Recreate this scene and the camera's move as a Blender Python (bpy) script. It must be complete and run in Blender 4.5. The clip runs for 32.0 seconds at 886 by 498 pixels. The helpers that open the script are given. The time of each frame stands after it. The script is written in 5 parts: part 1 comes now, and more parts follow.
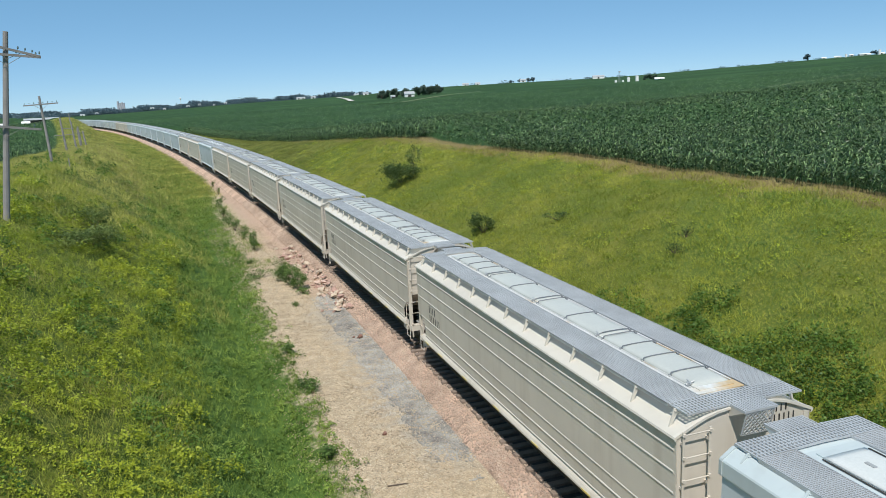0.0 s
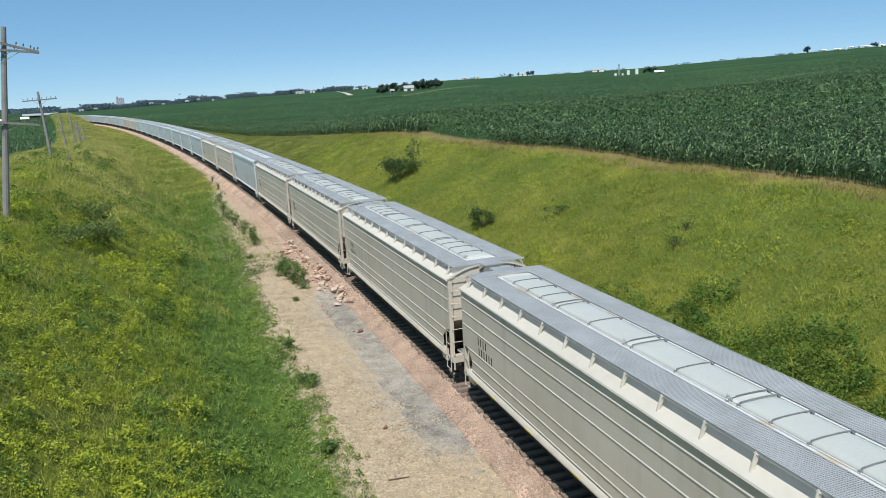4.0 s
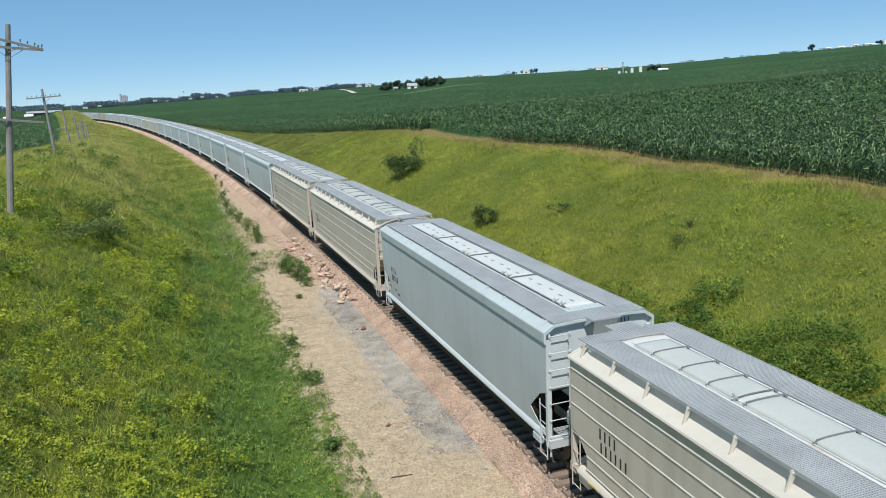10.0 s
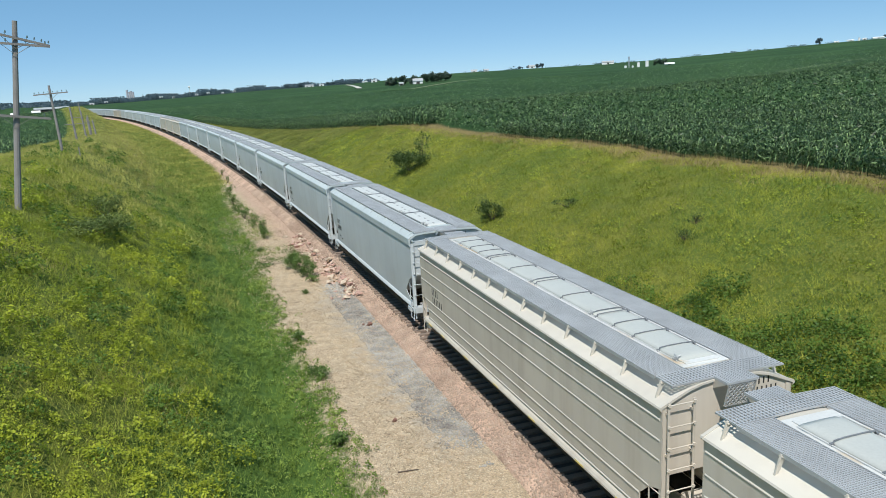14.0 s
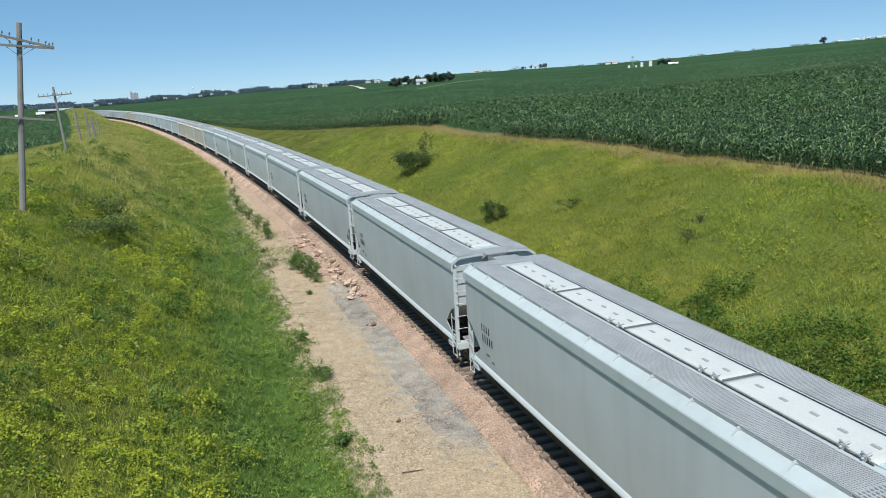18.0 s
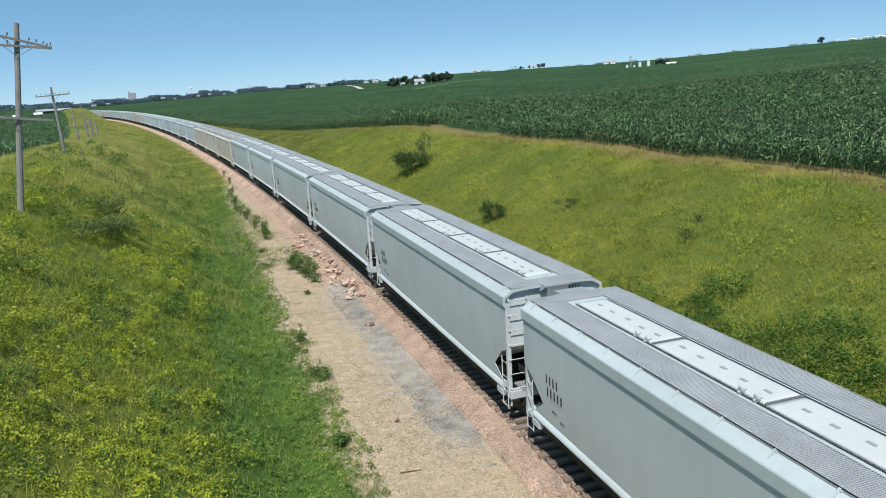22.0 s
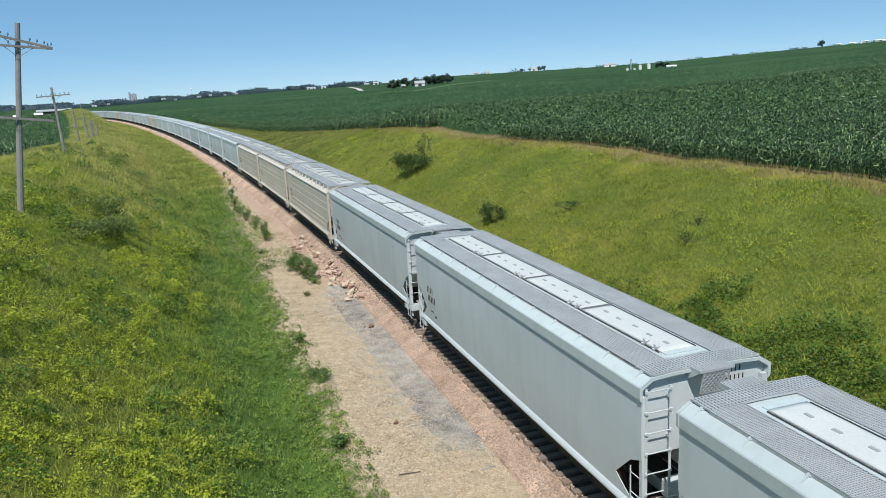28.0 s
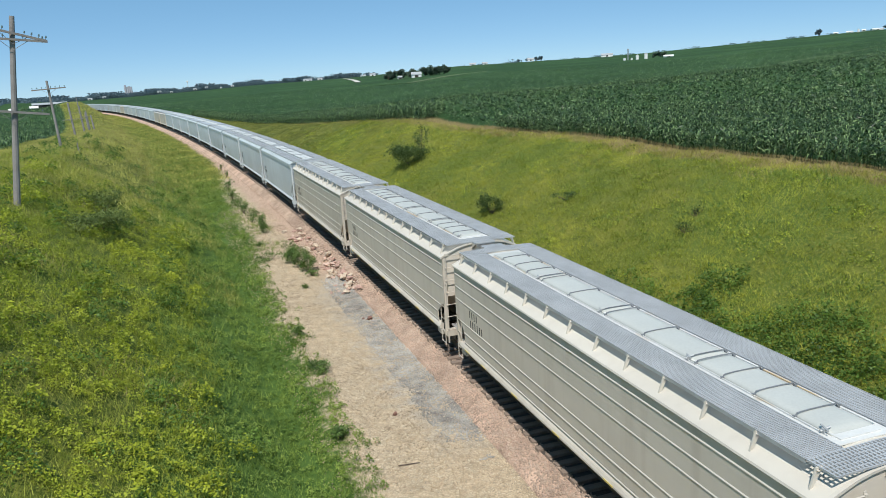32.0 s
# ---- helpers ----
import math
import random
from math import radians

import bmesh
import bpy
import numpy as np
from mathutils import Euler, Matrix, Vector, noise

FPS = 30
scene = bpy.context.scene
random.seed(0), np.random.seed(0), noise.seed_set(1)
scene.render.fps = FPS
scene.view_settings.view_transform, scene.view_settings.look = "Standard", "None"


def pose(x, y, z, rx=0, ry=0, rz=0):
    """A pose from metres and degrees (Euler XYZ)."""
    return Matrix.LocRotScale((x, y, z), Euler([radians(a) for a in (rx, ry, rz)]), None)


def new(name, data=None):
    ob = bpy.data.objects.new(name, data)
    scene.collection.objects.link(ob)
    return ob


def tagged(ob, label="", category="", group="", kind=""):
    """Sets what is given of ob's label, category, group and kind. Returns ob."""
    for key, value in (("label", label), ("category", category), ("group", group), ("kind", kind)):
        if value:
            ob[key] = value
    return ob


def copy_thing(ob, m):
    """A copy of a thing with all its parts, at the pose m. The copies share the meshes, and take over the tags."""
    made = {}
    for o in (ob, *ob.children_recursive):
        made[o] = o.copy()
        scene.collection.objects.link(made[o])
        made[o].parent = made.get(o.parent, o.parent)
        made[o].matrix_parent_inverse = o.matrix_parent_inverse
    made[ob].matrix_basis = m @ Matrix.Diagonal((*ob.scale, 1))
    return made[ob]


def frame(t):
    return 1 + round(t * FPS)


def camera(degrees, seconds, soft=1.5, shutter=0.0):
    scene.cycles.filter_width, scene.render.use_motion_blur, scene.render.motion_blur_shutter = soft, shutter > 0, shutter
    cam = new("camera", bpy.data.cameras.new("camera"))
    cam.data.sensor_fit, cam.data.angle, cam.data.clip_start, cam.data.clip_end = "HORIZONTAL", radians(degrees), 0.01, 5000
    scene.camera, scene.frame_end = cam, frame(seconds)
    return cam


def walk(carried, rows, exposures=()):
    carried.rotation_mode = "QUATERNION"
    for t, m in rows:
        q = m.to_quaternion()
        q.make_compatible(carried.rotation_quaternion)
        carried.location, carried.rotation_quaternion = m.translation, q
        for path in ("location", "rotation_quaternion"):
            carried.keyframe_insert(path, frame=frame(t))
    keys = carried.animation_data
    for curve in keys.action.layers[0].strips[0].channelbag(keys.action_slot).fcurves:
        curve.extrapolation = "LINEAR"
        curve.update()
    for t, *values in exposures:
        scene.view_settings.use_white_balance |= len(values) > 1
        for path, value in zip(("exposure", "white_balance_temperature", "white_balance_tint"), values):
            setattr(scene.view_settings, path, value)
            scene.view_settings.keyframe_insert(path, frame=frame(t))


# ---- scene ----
# ---- camera and its walk ----
cam = camera(61.4, 32.0, soft=0.7)
EYE = (0.0, 0.0, 10.76)
PATH = [
    (0, 78.209, 2.514, -1.585), (0.5, 78.219, 2.524, -1.562), (1, 78.215, 2.562, -1.549),
    (1.5, 78.178, 2.603, -1.548), (2, 78.105, 2.636, -1.564), (2.5, 77.992, 2.665, -1.583),
    (3, 77.869, 2.674, -1.608), (3.5, 77.759, 2.695, -1.634), (5.5, 77.771, 2.850, -1.568),
    (6, 77.779, 2.847, -1.582), (6.5, 77.771, 2.840, -1.602), (7, 77.749, 2.785, -1.607),
    (7.5, 77.733, 2.720, -1.596), (8, 77.735, 2.674, -1.570), (8.5, 77.736, 2.640, -1.529),
    (9, 77.724, 2.617, -1.473), (9.5, 77.678, 2.649, -1.420), (10, 77.603, 2.693, -1.375),
    (10.5, 77.511, 2.719, -1.330), (11, 77.430, 2.762, -1.288), (11.5, 77.376, 2.799, -1.230),
    (12, 77.352, 2.800, -1.152), (12.5, 77.334, 2.792, -1.063), (13, 77.309, 2.814, -1.001),
    (13.5, 77.285, 2.841, -0.964), (14, 77.267, 2.867, -0.948), (14.5, 77.270, 2.923, -0.945),
    (16.5, 77.405, 3.120, -0.809), (17, 77.365, 3.091, -0.770), (17.5, 77.322, 3.066, -0.731),
    (18, 77.310, 3.046, -0.701), (18.5, 77.321, 3.057, -0.692), (19, 77.335, 3.042, -0.688),
    (19.5, 77.330, 2.979, -0.690), (20, 77.317, 2.905, -0.690), (20.5, 77.310, 2.902, -0.698),
    (21, 77.307, 2.935, -0.721), (21.5, 77.303, 2.999, -0.772), (22, 77.297, 3.072, -0.838),
    (22.5, 77.293, 3.153, -0.880), (23, 77.317, 3.227, -0.888), (23.5, 77.386, 3.287, -0.849),
    (24, 77.490, 3.294, -0.786), (24.5, 77.602, 3.249, -0.747), (25, 77.670, 3.152, -0.744),
    (25.5, 77.694, 3.072, -0.753), (27.5, 77.468, 2.912, -0.760), (28, 77.447, 2.838, -0.807),
    (28.5, 77.421, 2.770, -0.870), (29, 77.349, 2.714, -0.959), (29.5, 77.212, 2.717, -1.026),
    (30, 77.047, 2.794, -1.052), (30.5, 76.901, 2.911, -1.060), (31, 76.816, 3.010, -1.061),
    (31.5, 76.786, 3.092, -1.058), (32, 76.782, 3.131, -1.047),
]
walk(cam, [(t, pose(*EYE, rx, ry, rz)) for t, rx, ry, rz in PATH])

# ---- light ----
SUN_AZ, SUN_EL = 188.0, 57.0          # degrees clockwise from +y, and above the horizon
world = bpy.data.worlds.new("sky")
scene.world = world
world.use_nodes = True
wn = world.node_tree
sky = wn.nodes.new("ShaderNodeTexSky")
sky.sky_type = "NISHITA"
sky.sun_disc = False
sky.sun_elevation = radians(SUN_EL)
sky.sun_rotation = radians(SUN_AZ)
sky.altitude = 1500
sky.air_density, sky.dust_density, sky.ozone_density = 0.55, 0.0, 2.4
haze = wn.nodes.new("ShaderNodeMix")            # clear summer blue mixed into the sky's gradient
haze.data_type = "RGBA"
haze.inputs[0].default_value = 0.46
haze.inputs[7].default_value = (1.95, 5.2, 8.0, 1)
wn.links.new(sky.outputs[0], haze.inputs[6])
wn.links.new(haze.outputs[2], wn.nodes["Background"].inputs[0])
wn.nodes["Background"].inputs[1].default_value = 0.102
sun = new("sun", bpy.data.lights.new("sun", "SUN"))
sun.data.energy, sun.data.angle, sun.data.color = 4.6, radians(0.53), (1.0, 0.955, 0.88)
_a, _e = radians(SUN_AZ), radians(SUN_EL)
SUN_WAY = Vector((math.sin(_a) * math.cos(_e), math.cos(_a) * math.cos(_e), math.sin(_e)))
sun.rotation_mode = "QUATERNION"
sun.rotation_quaternion = SUN_WAY.to_track_quat("Z", "Y")
sun.location = SUN_WAY * 60
scene.view_settings.exposure = 0.0


# ---- materials ----
def mat(name, colour=(0.5, 0.5, 0.5), rough=0.6, metal=0.0, noise_scale=0.0, spread=0.15, bump=0.0, detail_scale=0.0, tint=None,
        spots=0.0, spec=0.5):
    """A surface with variation at two scales (broad stains and fine grain) and a little relief. Sizes in metres of the object's own space."""
    m = bpy.data.materials.new(name)
    m.use_nodes = True
    n, ln = m.node_tree.nodes, m.node_tree.links
    b = n["Principled BSDF"]
    b.inputs["Base Color"].default_value = (*colour, 1)
    b.inputs["Roughness"].default_value = rough
    b.inputs["Metallic"].default_value = metal
    b.inputs["Specular IOR Level"].default_value = spec
    if noise_scale:
        co = n.new("ShaderNodeTexCoord")
        a = n.new("ShaderNodeTexNoise")
        a.inputs["Scale"].default_value, a.inputs["Detail"].default_value = noise_scale, 5
        ln.new(co.outputs["Object"], a.inputs["Vector"])
        f = n.new("ShaderNodeTexNoise")
        f.inputs["Scale"].default_value, f.inputs["Detail"].default_value = detail_scale or noise_scale * 14, 3
        ln.new(co.outputs["Object"], f.inputs["Vector"])
        mix = n.new("ShaderNodeMix")
        mix.data_type = "RGBA"
        dark = tuple(c * (1 - spread) for c in colour) if tint is None else tint
        light = tuple(min(1, c * (1 + spread)) for c in colour)
        mix.inputs[6].default_value, mix.inputs[7].default_value = (*dark, 1), (*light, 1)
        both = n.new("ShaderNodeMath")
        both.operation = "MULTIPLY_ADD"
        both.inputs[1].default_value = 0.45
        half = n.new("ShaderNodeMath")
        half.operation = "MULTIPLY"
        half.inputs[1].default_value = 0.55
        ln.new(a.outputs[0], half.inputs[0])
        ln.new(f.outputs[0], both.inputs[0])
        ln.new(half.outputs[0], both.inputs[2])
        ramp = n.new("ShaderNodeMapRange")
        ramp.inputs["From Min"].default_value, ramp.inputs["From Max"].default_value = 0.33, 0.67
        ln.new(both.outputs[0], ramp.inputs["Value"])
        ln.new(ramp.outputs[0], mix.inputs[0])
        if spots:                                   # rust and grain dust in patches of their own
            w = n.new("ShaderNodeTexNoise")
            w.inputs["Scale"].default_value, w.inputs["Detail"].default_value = spots, 4
            info = n.new("ShaderNodeObjectInfo")
            shift = n.new("ShaderNodeVectorMath")
            shift.operation = "MULTIPLY_ADD"
            shift.inputs[1].default_value = (40, 40, 40)
            ln.new(info.outputs["Random"], shift.inputs[0])
            ln.new(co.outputs["Object"], shift.inputs[2])
            ln.new(shift.outputs[0], w.inputs["Vector"])
            cut = n.new("ShaderNodeMapRange")
            cut.inputs["From Min"].default_value, cut.inputs["From Max"].default_value, cut.inputs["To Max"].default_value = 0.58, 0.68, 0.8
            ln.new(w.outputs[0], cut.inputs["Value"])
            over = n.new("ShaderNodeMix")
            over.data_type = "RGBA"
            over.inputs[7].default_value = (0.50, 0.33, 0.13, 1)
            ln.new(cut.outputs[0], over.inputs[0])
            ln.new(mix.outputs[2], over.inputs[6])
            mix = over
        ln.new(mix.outputs[2], b.inputs["Base Color"])
        if bump:
            bp = n.new("ShaderNodeBump")
            bp.inputs["Strength"].default_value, bp.inputs["Distance"].default_value = 1.0, bump
            ln.new(f.outputs[0], bp.inputs["Height"])
            ln.new(bp.outputs[0], b.inputs["Normal"])
    return m


def leafy(name, low, high, trans=0.25, rough=0.55, power=1.0, patch=0.12, spec=0.3, clump=1.8, mixed=(0.25, 0.35, 0.4)):
    """Foliage: each leaf or blade takes a tone of its own, and some light comes through."""
    m = bpy.data.materials.new(name)
    m.use_nodes = True
    n, ln = m.node_tree.nodes, m.node_tree.links
    b = n["Principled BSDF"]
    g = n.new("ShaderNodeNewGeometry")
    co = n.new("ShaderNodeTexCoord")
    nz = n.new("ShaderNodeTexNoise")
    nz.inputs["Scale"].default_value, nz.inputs["Detail"].default_value = patch, 5
    ln.new(co.outputs["Object"], nz.inputs["Vector"])
    add = n.new("ShaderNodeMath")
    add.operation = "MULTIPLY_ADD"
    add.inputs[1].default_value = mixed[0]
    ln.new(g.outputs["Random Per Island"], add.inputs[0])
    nc = n.new("ShaderNodeTexNoise")            # plants differ from one to the next
    nc.inputs["Scale"].default_value, nc.inputs["Detail"].default_value = clump, 3
    ln.new(co.outputs["Object"], nc.inputs["Vector"])
    pc = n.new("ShaderNodeMapRange")
    pc.inputs["From Min"].default_value, pc.inputs["From Max"].default_value = 0.36, 0.64
    pc.inputs["To Max"].default_value = mixed[1]
    ln.new(nc.outputs[0], pc.inputs["Value"])
    both = n.new("ShaderNodeMath")
    ln.new(pc.outputs[0], both.inputs[1])
    sc = n.new("ShaderNodeMapRange")
    sc.inputs["From Min"].default_value, sc.inputs["From Max"].default_value = 0.35, 0.65
    sc.inputs["To Max"].default_value = mixed[2]
    ln.new(nz.outputs[0], sc.inputs["Value"])
    ln.new(sc.outputs[0], both.inputs[0])
    ln.new(both.outputs[0], add.inputs[2])
    mix = n.new("ShaderNodeMix")
    mix.data_type = "RGBA"
    mix.inputs[6].default_value, mix.inputs[7].default_value = (*low, 1), (*high, 1)
    pw = n.new("ShaderNodeMath")
    pw.operation = "POWER"
    pw.inputs[1].default_value = power
    ln.new(add.outputs[0], pw.inputs[0])
    ln.new(pw.outputs[0], mix.inputs[0])
    ln.new(mix.outputs[2], b.inputs["Base Color"])
    b.inputs["Roughness"].default_value = rough
    b.inputs["Specular IOR Level"].default_value = spec
    if trans:
        tr = n.new("ShaderNodeBsdfTranslucent")
        ln.new(mix.outputs[2], tr.inputs["Color"])
        ms = n.new("ShaderNodeMixShader")
        ms.inputs[0].default_value = trans
        ln.new(b.outputs[0], ms.inputs[1])
        ln.new(tr.outputs[0], ms.inputs[2])
        ln.new(ms.outputs[0], n["Material Output"].inputs[0])
    return m


GALV = mat("galvanised_steel", (0.47, 0.48, 0.49), 0.45, 0.2, 1.5, 0.15, 0.0005, 40)
HATCH_W = mat("white_hatch", (0.49, 0.50, 0.47), 0.5, 0, 1.2, 0.07, 0.001, 20)
BLACK = mat("black_lettering", (0.02, 0.02, 0.02), 0.6)
DARK = mat("underframe", (0.05, 0.045, 0.04), 0.8, 0, 3, 0.3)
STEEL = mat("wheel_steel", (0.16, 0.12, 0.10), 0.6, 0.5, 4, 0.3)
RAIL = mat("rail_steel", (0.22, 0.15, 0.11), 0.5, 0.6, 3, 0.2)
TIE = mat("weathered_tie", (0.23, 0.175, 0.14), 0.9, 0, 2.5, 0.3, 0.006, 30)
ROCK = mat("pink_rock", (0.60, 0.44, 0.365), 0.9, 0, 1.5, 0.3, 0.01, 14)
POLE = mat("weathered_pole", (0.25, 0.235, 0.225), 0.9, 0, 1.2, 0.25, 0.004, 25)
GLASSY = mat("insulator_glass", (0.10, 0.14, 0.14), 0.15)
WHITE = mat("white_siding", (0.80, 0.80, 0.78), 0.6, 0, 0.2, 0.05)
ROOFM = mat("metal_roofing", (0.45, 0.46, 0.47), 0.5, 0.2, 0.2, 0.1)
CONC = mat("concrete", (0.60, 0.56, 0.50), 0.9, 0, 0.3, 0.1)
# blue-grey because distance haze is mixed into the concrete's colour
ELEVATOR = mat("hazy_grey_concrete", (0.40, 0.41, 0.44), 0.9, 0, 0.3, 0.1)


# ---- mesh helpers ----
def part(name, bm, material, parent, label=""):
    me = bpy.data.meshes.new(name)
    bm.to_mesh(me)
    bm.free()
    me.materials.append(material)
    ob = new(name, me)
    ob.parent = parent
    if label:
        tagged(ob, label)
    return ob


def box(bm, x0, x1, y0, y1, z0, z1):
    v = [bm.verts.new(c) for c in ((x0, y0, z0), (x1, y0, z0), (x1, y1, z0), (x0, y1, z0), (x0, y0, z1), (x1, y0, z1), (x1, y1, z1), (x0, y1, z1))]
    for f in ((3, 2, 1, 0), (4, 5, 6, 7), (0, 1, 5, 4), (1, 2, 6, 5), (2, 3, 7, 6), (3, 0, 4, 7)):
        bm.faces.new([v[i] for i in f])
    return v


def rod(bm, a, b, r, sides=6, r2=None):
    """A round bar from a to b."""
    a, b = Vector(a), Vector(b)
    w = (b - a).normalized()
    u = w.orthogonal().normalized()
    s = w.cross(u)
    rings = []
    for c, rr in ((a, r), (b, r if r2 is None else r2)):
        rings.append([bm.verts.new(c + rr * (math.cos(q) * u + math.sin(q) * s)) for q in [2 * math.pi * k / sides for k in range(sides)]])
    for k in range(sides):
        bm.faces.new((rings[0][k], rings[0][(k + 1) % sides], rings[1][(k + 1) % sides], rings[1][k]))
    bm.faces.new(rings[0][::-1])
    bm.faces.new(rings[1])


def prism(bm, profile, x0, x1):
    """A closed profile in (y, z), drawn along x."""
    a = [bm.verts.new((x0, y, z)) for y, z in profile]
    b = [bm.verts.new((x1, y, z)) for y, z in profile]
    k = len(profile)
    for i in range(k):
        bm.faces.new((a[i], a[(i + 1) % k], b[(i + 1) % k], b[i]))
    bm.faces.new(a[::-1])
    bm.faces.new(b)
    return a, b


def mesh_of(name, verts, faces, material, smooth=False):
    me = bpy.data.meshes.new(name)
    me.from_pydata(verts, [], faces)
    me.materials.append(material)
    if smooth:
        me.polygons.foreach_set("use_smooth", [True] * len(me.polygons))
    return new(name, me)


# ---- the line of the track ----
STEP = 2.0
_S = np.arange(-460, 760.1, STEP)
_c = np.clip(_S, 0, 700)
_H = np.radians(-17.52) - 9.746e-4 * _c + 5.476e-6 * _c ** 2 / 2 - 1.0385e-8 * _c ** 3 / 3
_X, _Y = np.cumsum(np.sin(_H)) * STEP, np.cumsum(np.cos(_H)) * STEP
_i0 = int(round(460 / STEP))
_X, _Y = _X - _X[_i0] + 5.515, _Y - _Y[_i0] + 15.80
_Z = -4.8e-4 * _S - 3.8e-7 * np.clip(_S, 0, None) ** 2


def on_track(s, off=0.0, h=0.0):
    """The point off metres to the right of the track's middle (left is negative), h above the rail, at station s; and the heading."""
    a = np.interp(s, _S, _H)
    return (np.interp(s, _S, _X) + off * np.cos(a), np.interp(s, _S, _Y) - off * np.sin(a), np.interp(s, _S, _Z) + h, a)


def track_coords(x, y):
    """Station and offset of points."""
    x, y = np.atleast_1d(x).astype(float), np.atleast_1d(y).astype(float)
    st, of = np.empty_like(x), np.empty_like(x)
    for i in range(0, len(x), 4000):
        j = slice(i, i + 4000)
        d = (x[j, None] - _X) ** 2 + (y[j, None] - _Y) ** 2
        k = d.argmin(1)
        dx, dy, a = x[j] - _X[k], y[j] - _Y[k], _H[k]
        st[j] = _S[k] + dx * np.sin(a) + dy * np.cos(a)
        of[j] = dx * np.cos(a) - dy * np.sin(a)
    return st, of

# ---- the ground ----
def smooth01(x):
    x = np.clip(x, 0, 1)
    return x * x * (3 - 2 * x)


def soft_noise(x, y, size, seed=0.0):
    """A cheap sum of sines, about -1 to 1."""
    x, y = x / size + seed * 1.7, y / size - seed * 2.3
    return (np.sin(1.3 * x + 1.9 * y) + np.sin(2.1 * x - 1.1 * y + 1.3) + np.sin(-0.7 * x + 2.9 * y + 0.5) + np.sin(3.7 * x + 0.6 * y + 2.1)) / 4


def horizon(az):
    """Height of the skyline's land, in degrees, by azimuth."""
    return np.interp(az, [-180, -60, -29, -25, -21.7, -18, -13, -6, 2, 11, 16, 22, 27, 31, 60, 180], [0.0, -0.4, -0.62, -0.62, -0.52, -0.36, -0.14, 0.02, 0.42, 0.5, 0.6, 0.85, 1.06, 1.2, 1.2, 0.0])


def land(x, y):
    """Height of the ground."""
    x, y = np.atleast_1d(x).astype(float), np.atleast_1d(y).astype(float)
    s, o = track_coords(x, y)
    zr = np.interp(s, _S, _Z)
    r, az = np.hypot(x, y), np.degrees(np.arctan2(x, y))
    right = np.interp(s, [-460, -60, 60, 85, 104, 155, 195, 260, 760], [5.3, 5.3, 5.0, 5.0, 4.0, 1.6, 0.2, -0.9, -0.9])
    left = np.interp(s, [-460, -60, 26, 73, 152, 210, 250, 300, 350, 400, 540, 760], [6.5, 6.5, 6.3, 5.6, 3.0, 1.2, 1.3, 3.2, 5.8, 7.2, 7.2, 7.2])
    bed = -0.75
    zo = np.where(o > 0,
                  bed - 0.15 + (right - bed + 0.15) * smooth01((o - 4.0) / 17.5) ** 0.92,
                  bed - 0.25 * smooth01((-o - 6) / 2) + (left - bed + 0.25) * (0.3 * smooth01((-o - 8.2) / 11.2) + 0.7 * np.clip((-o - 8.2) / 11.2, 0, 1)))
    # the fields: on the right a plane that climbs to the skyline, on the left a gentle fall
    eh = np.tan(np.radians(horizon(az)))
    far = 1700.0
    zf_r = right + (10.76 + far * eh - right) * np.clip((r - 40) / far, 0, 1.0)
    zf_r = zf_r - np.clip(r - far - 40, 0, None) * 0.004
    zf_l = left - 3.5 * smooth01((-o - 30) / 60) * np.clip(left / 6, 0, 1)
    zf_l = zf_l + (10.76 + 2500 * eh - zf_l) * np.clip((r - 150) / 2400, 0, 1)
    w_r, w_l = smooth01((o - 20) / 6), smooth01((-o - 22) / 12)
    z = np.where(o > 0, zo * (1 - w_r) + (zf_r - zr) * w_r, zo * (1 - w_l) + (zf_l - zr) * w_l)
    rough = smooth01((np.abs(o) - 6) / 4)
    z = z + rough * (0.16 * soft_noise(x, y, 2.4) + 0.30 * soft_noise(x, y, 9.0, 3)) * np.clip(1 - r / 400, 0, 1)
    z = z + 0.32 * soft_noise(s, o * 0.35, 3.1, 6) * smooth01((o - 7) / 4) * smooth01((21 - o) / 4) * smooth01((s - 25) / 40)
    z = z + 1.55 * smooth01((r - 80) / 40) * smooth01((o - 21.5) / 2.5)
    return z + zr * np.clip(1 - np.abs(o) / 400, 0, 1), s, o


def build_ground():
    az = np.radians(np.concatenate([np.arange(-180, -44, 4.0), np.arange(-44, 44, 0.3), np.arange(44, 180, 4.0)]))
    rad = [0.0]
    r = 3.0
    while r < 4600:
        rad.append(r)
        r *= 1.017 if r < 400 else 1.045
    rad = np.array(rad[1:])
    A, R = np.meshgrid(az, rad)
    x, y = (R * np.sin(A)).ravel(), (R * np.cos(A)).ravel()
    z, s, o = land(x, y)
    na, nr = len(az), len(rad)
    verts = np.stack([x, y, z], 1).tolist() + [(0.0, 0.0, float(land(0, 0)[0][0]))]
    faces = []
    for i in range(nr - 1):
        for j in range(na):
            k = (j + 1) % na
            faces.append((i * na + j, i * na + k, (i + 1) * na + k, (i + 1) * na + j))
    faces += [(na * nr, (j + 1) % na, j) for j in range(na)]
    ob = mesh_of("ground", verts, faces, ground_material(), True)
    zc, sc, oc = land(0, 0)
    for key, val in (("offset", np.append(o, oc)), ("station", np.append(s, sc)), ("reach", np.append(R.ravel(), 0))):
        at = ob.data.attributes.new(key, "FLOAT", "POINT")
        at.data.foreach_set("value", np.clip(val, -5000, 5000).astype(np.float32))
    ob.data.update()
    return tagged(ob, "grassy railway cutting with a gravel strip and green fields", "ground", kind="structure")


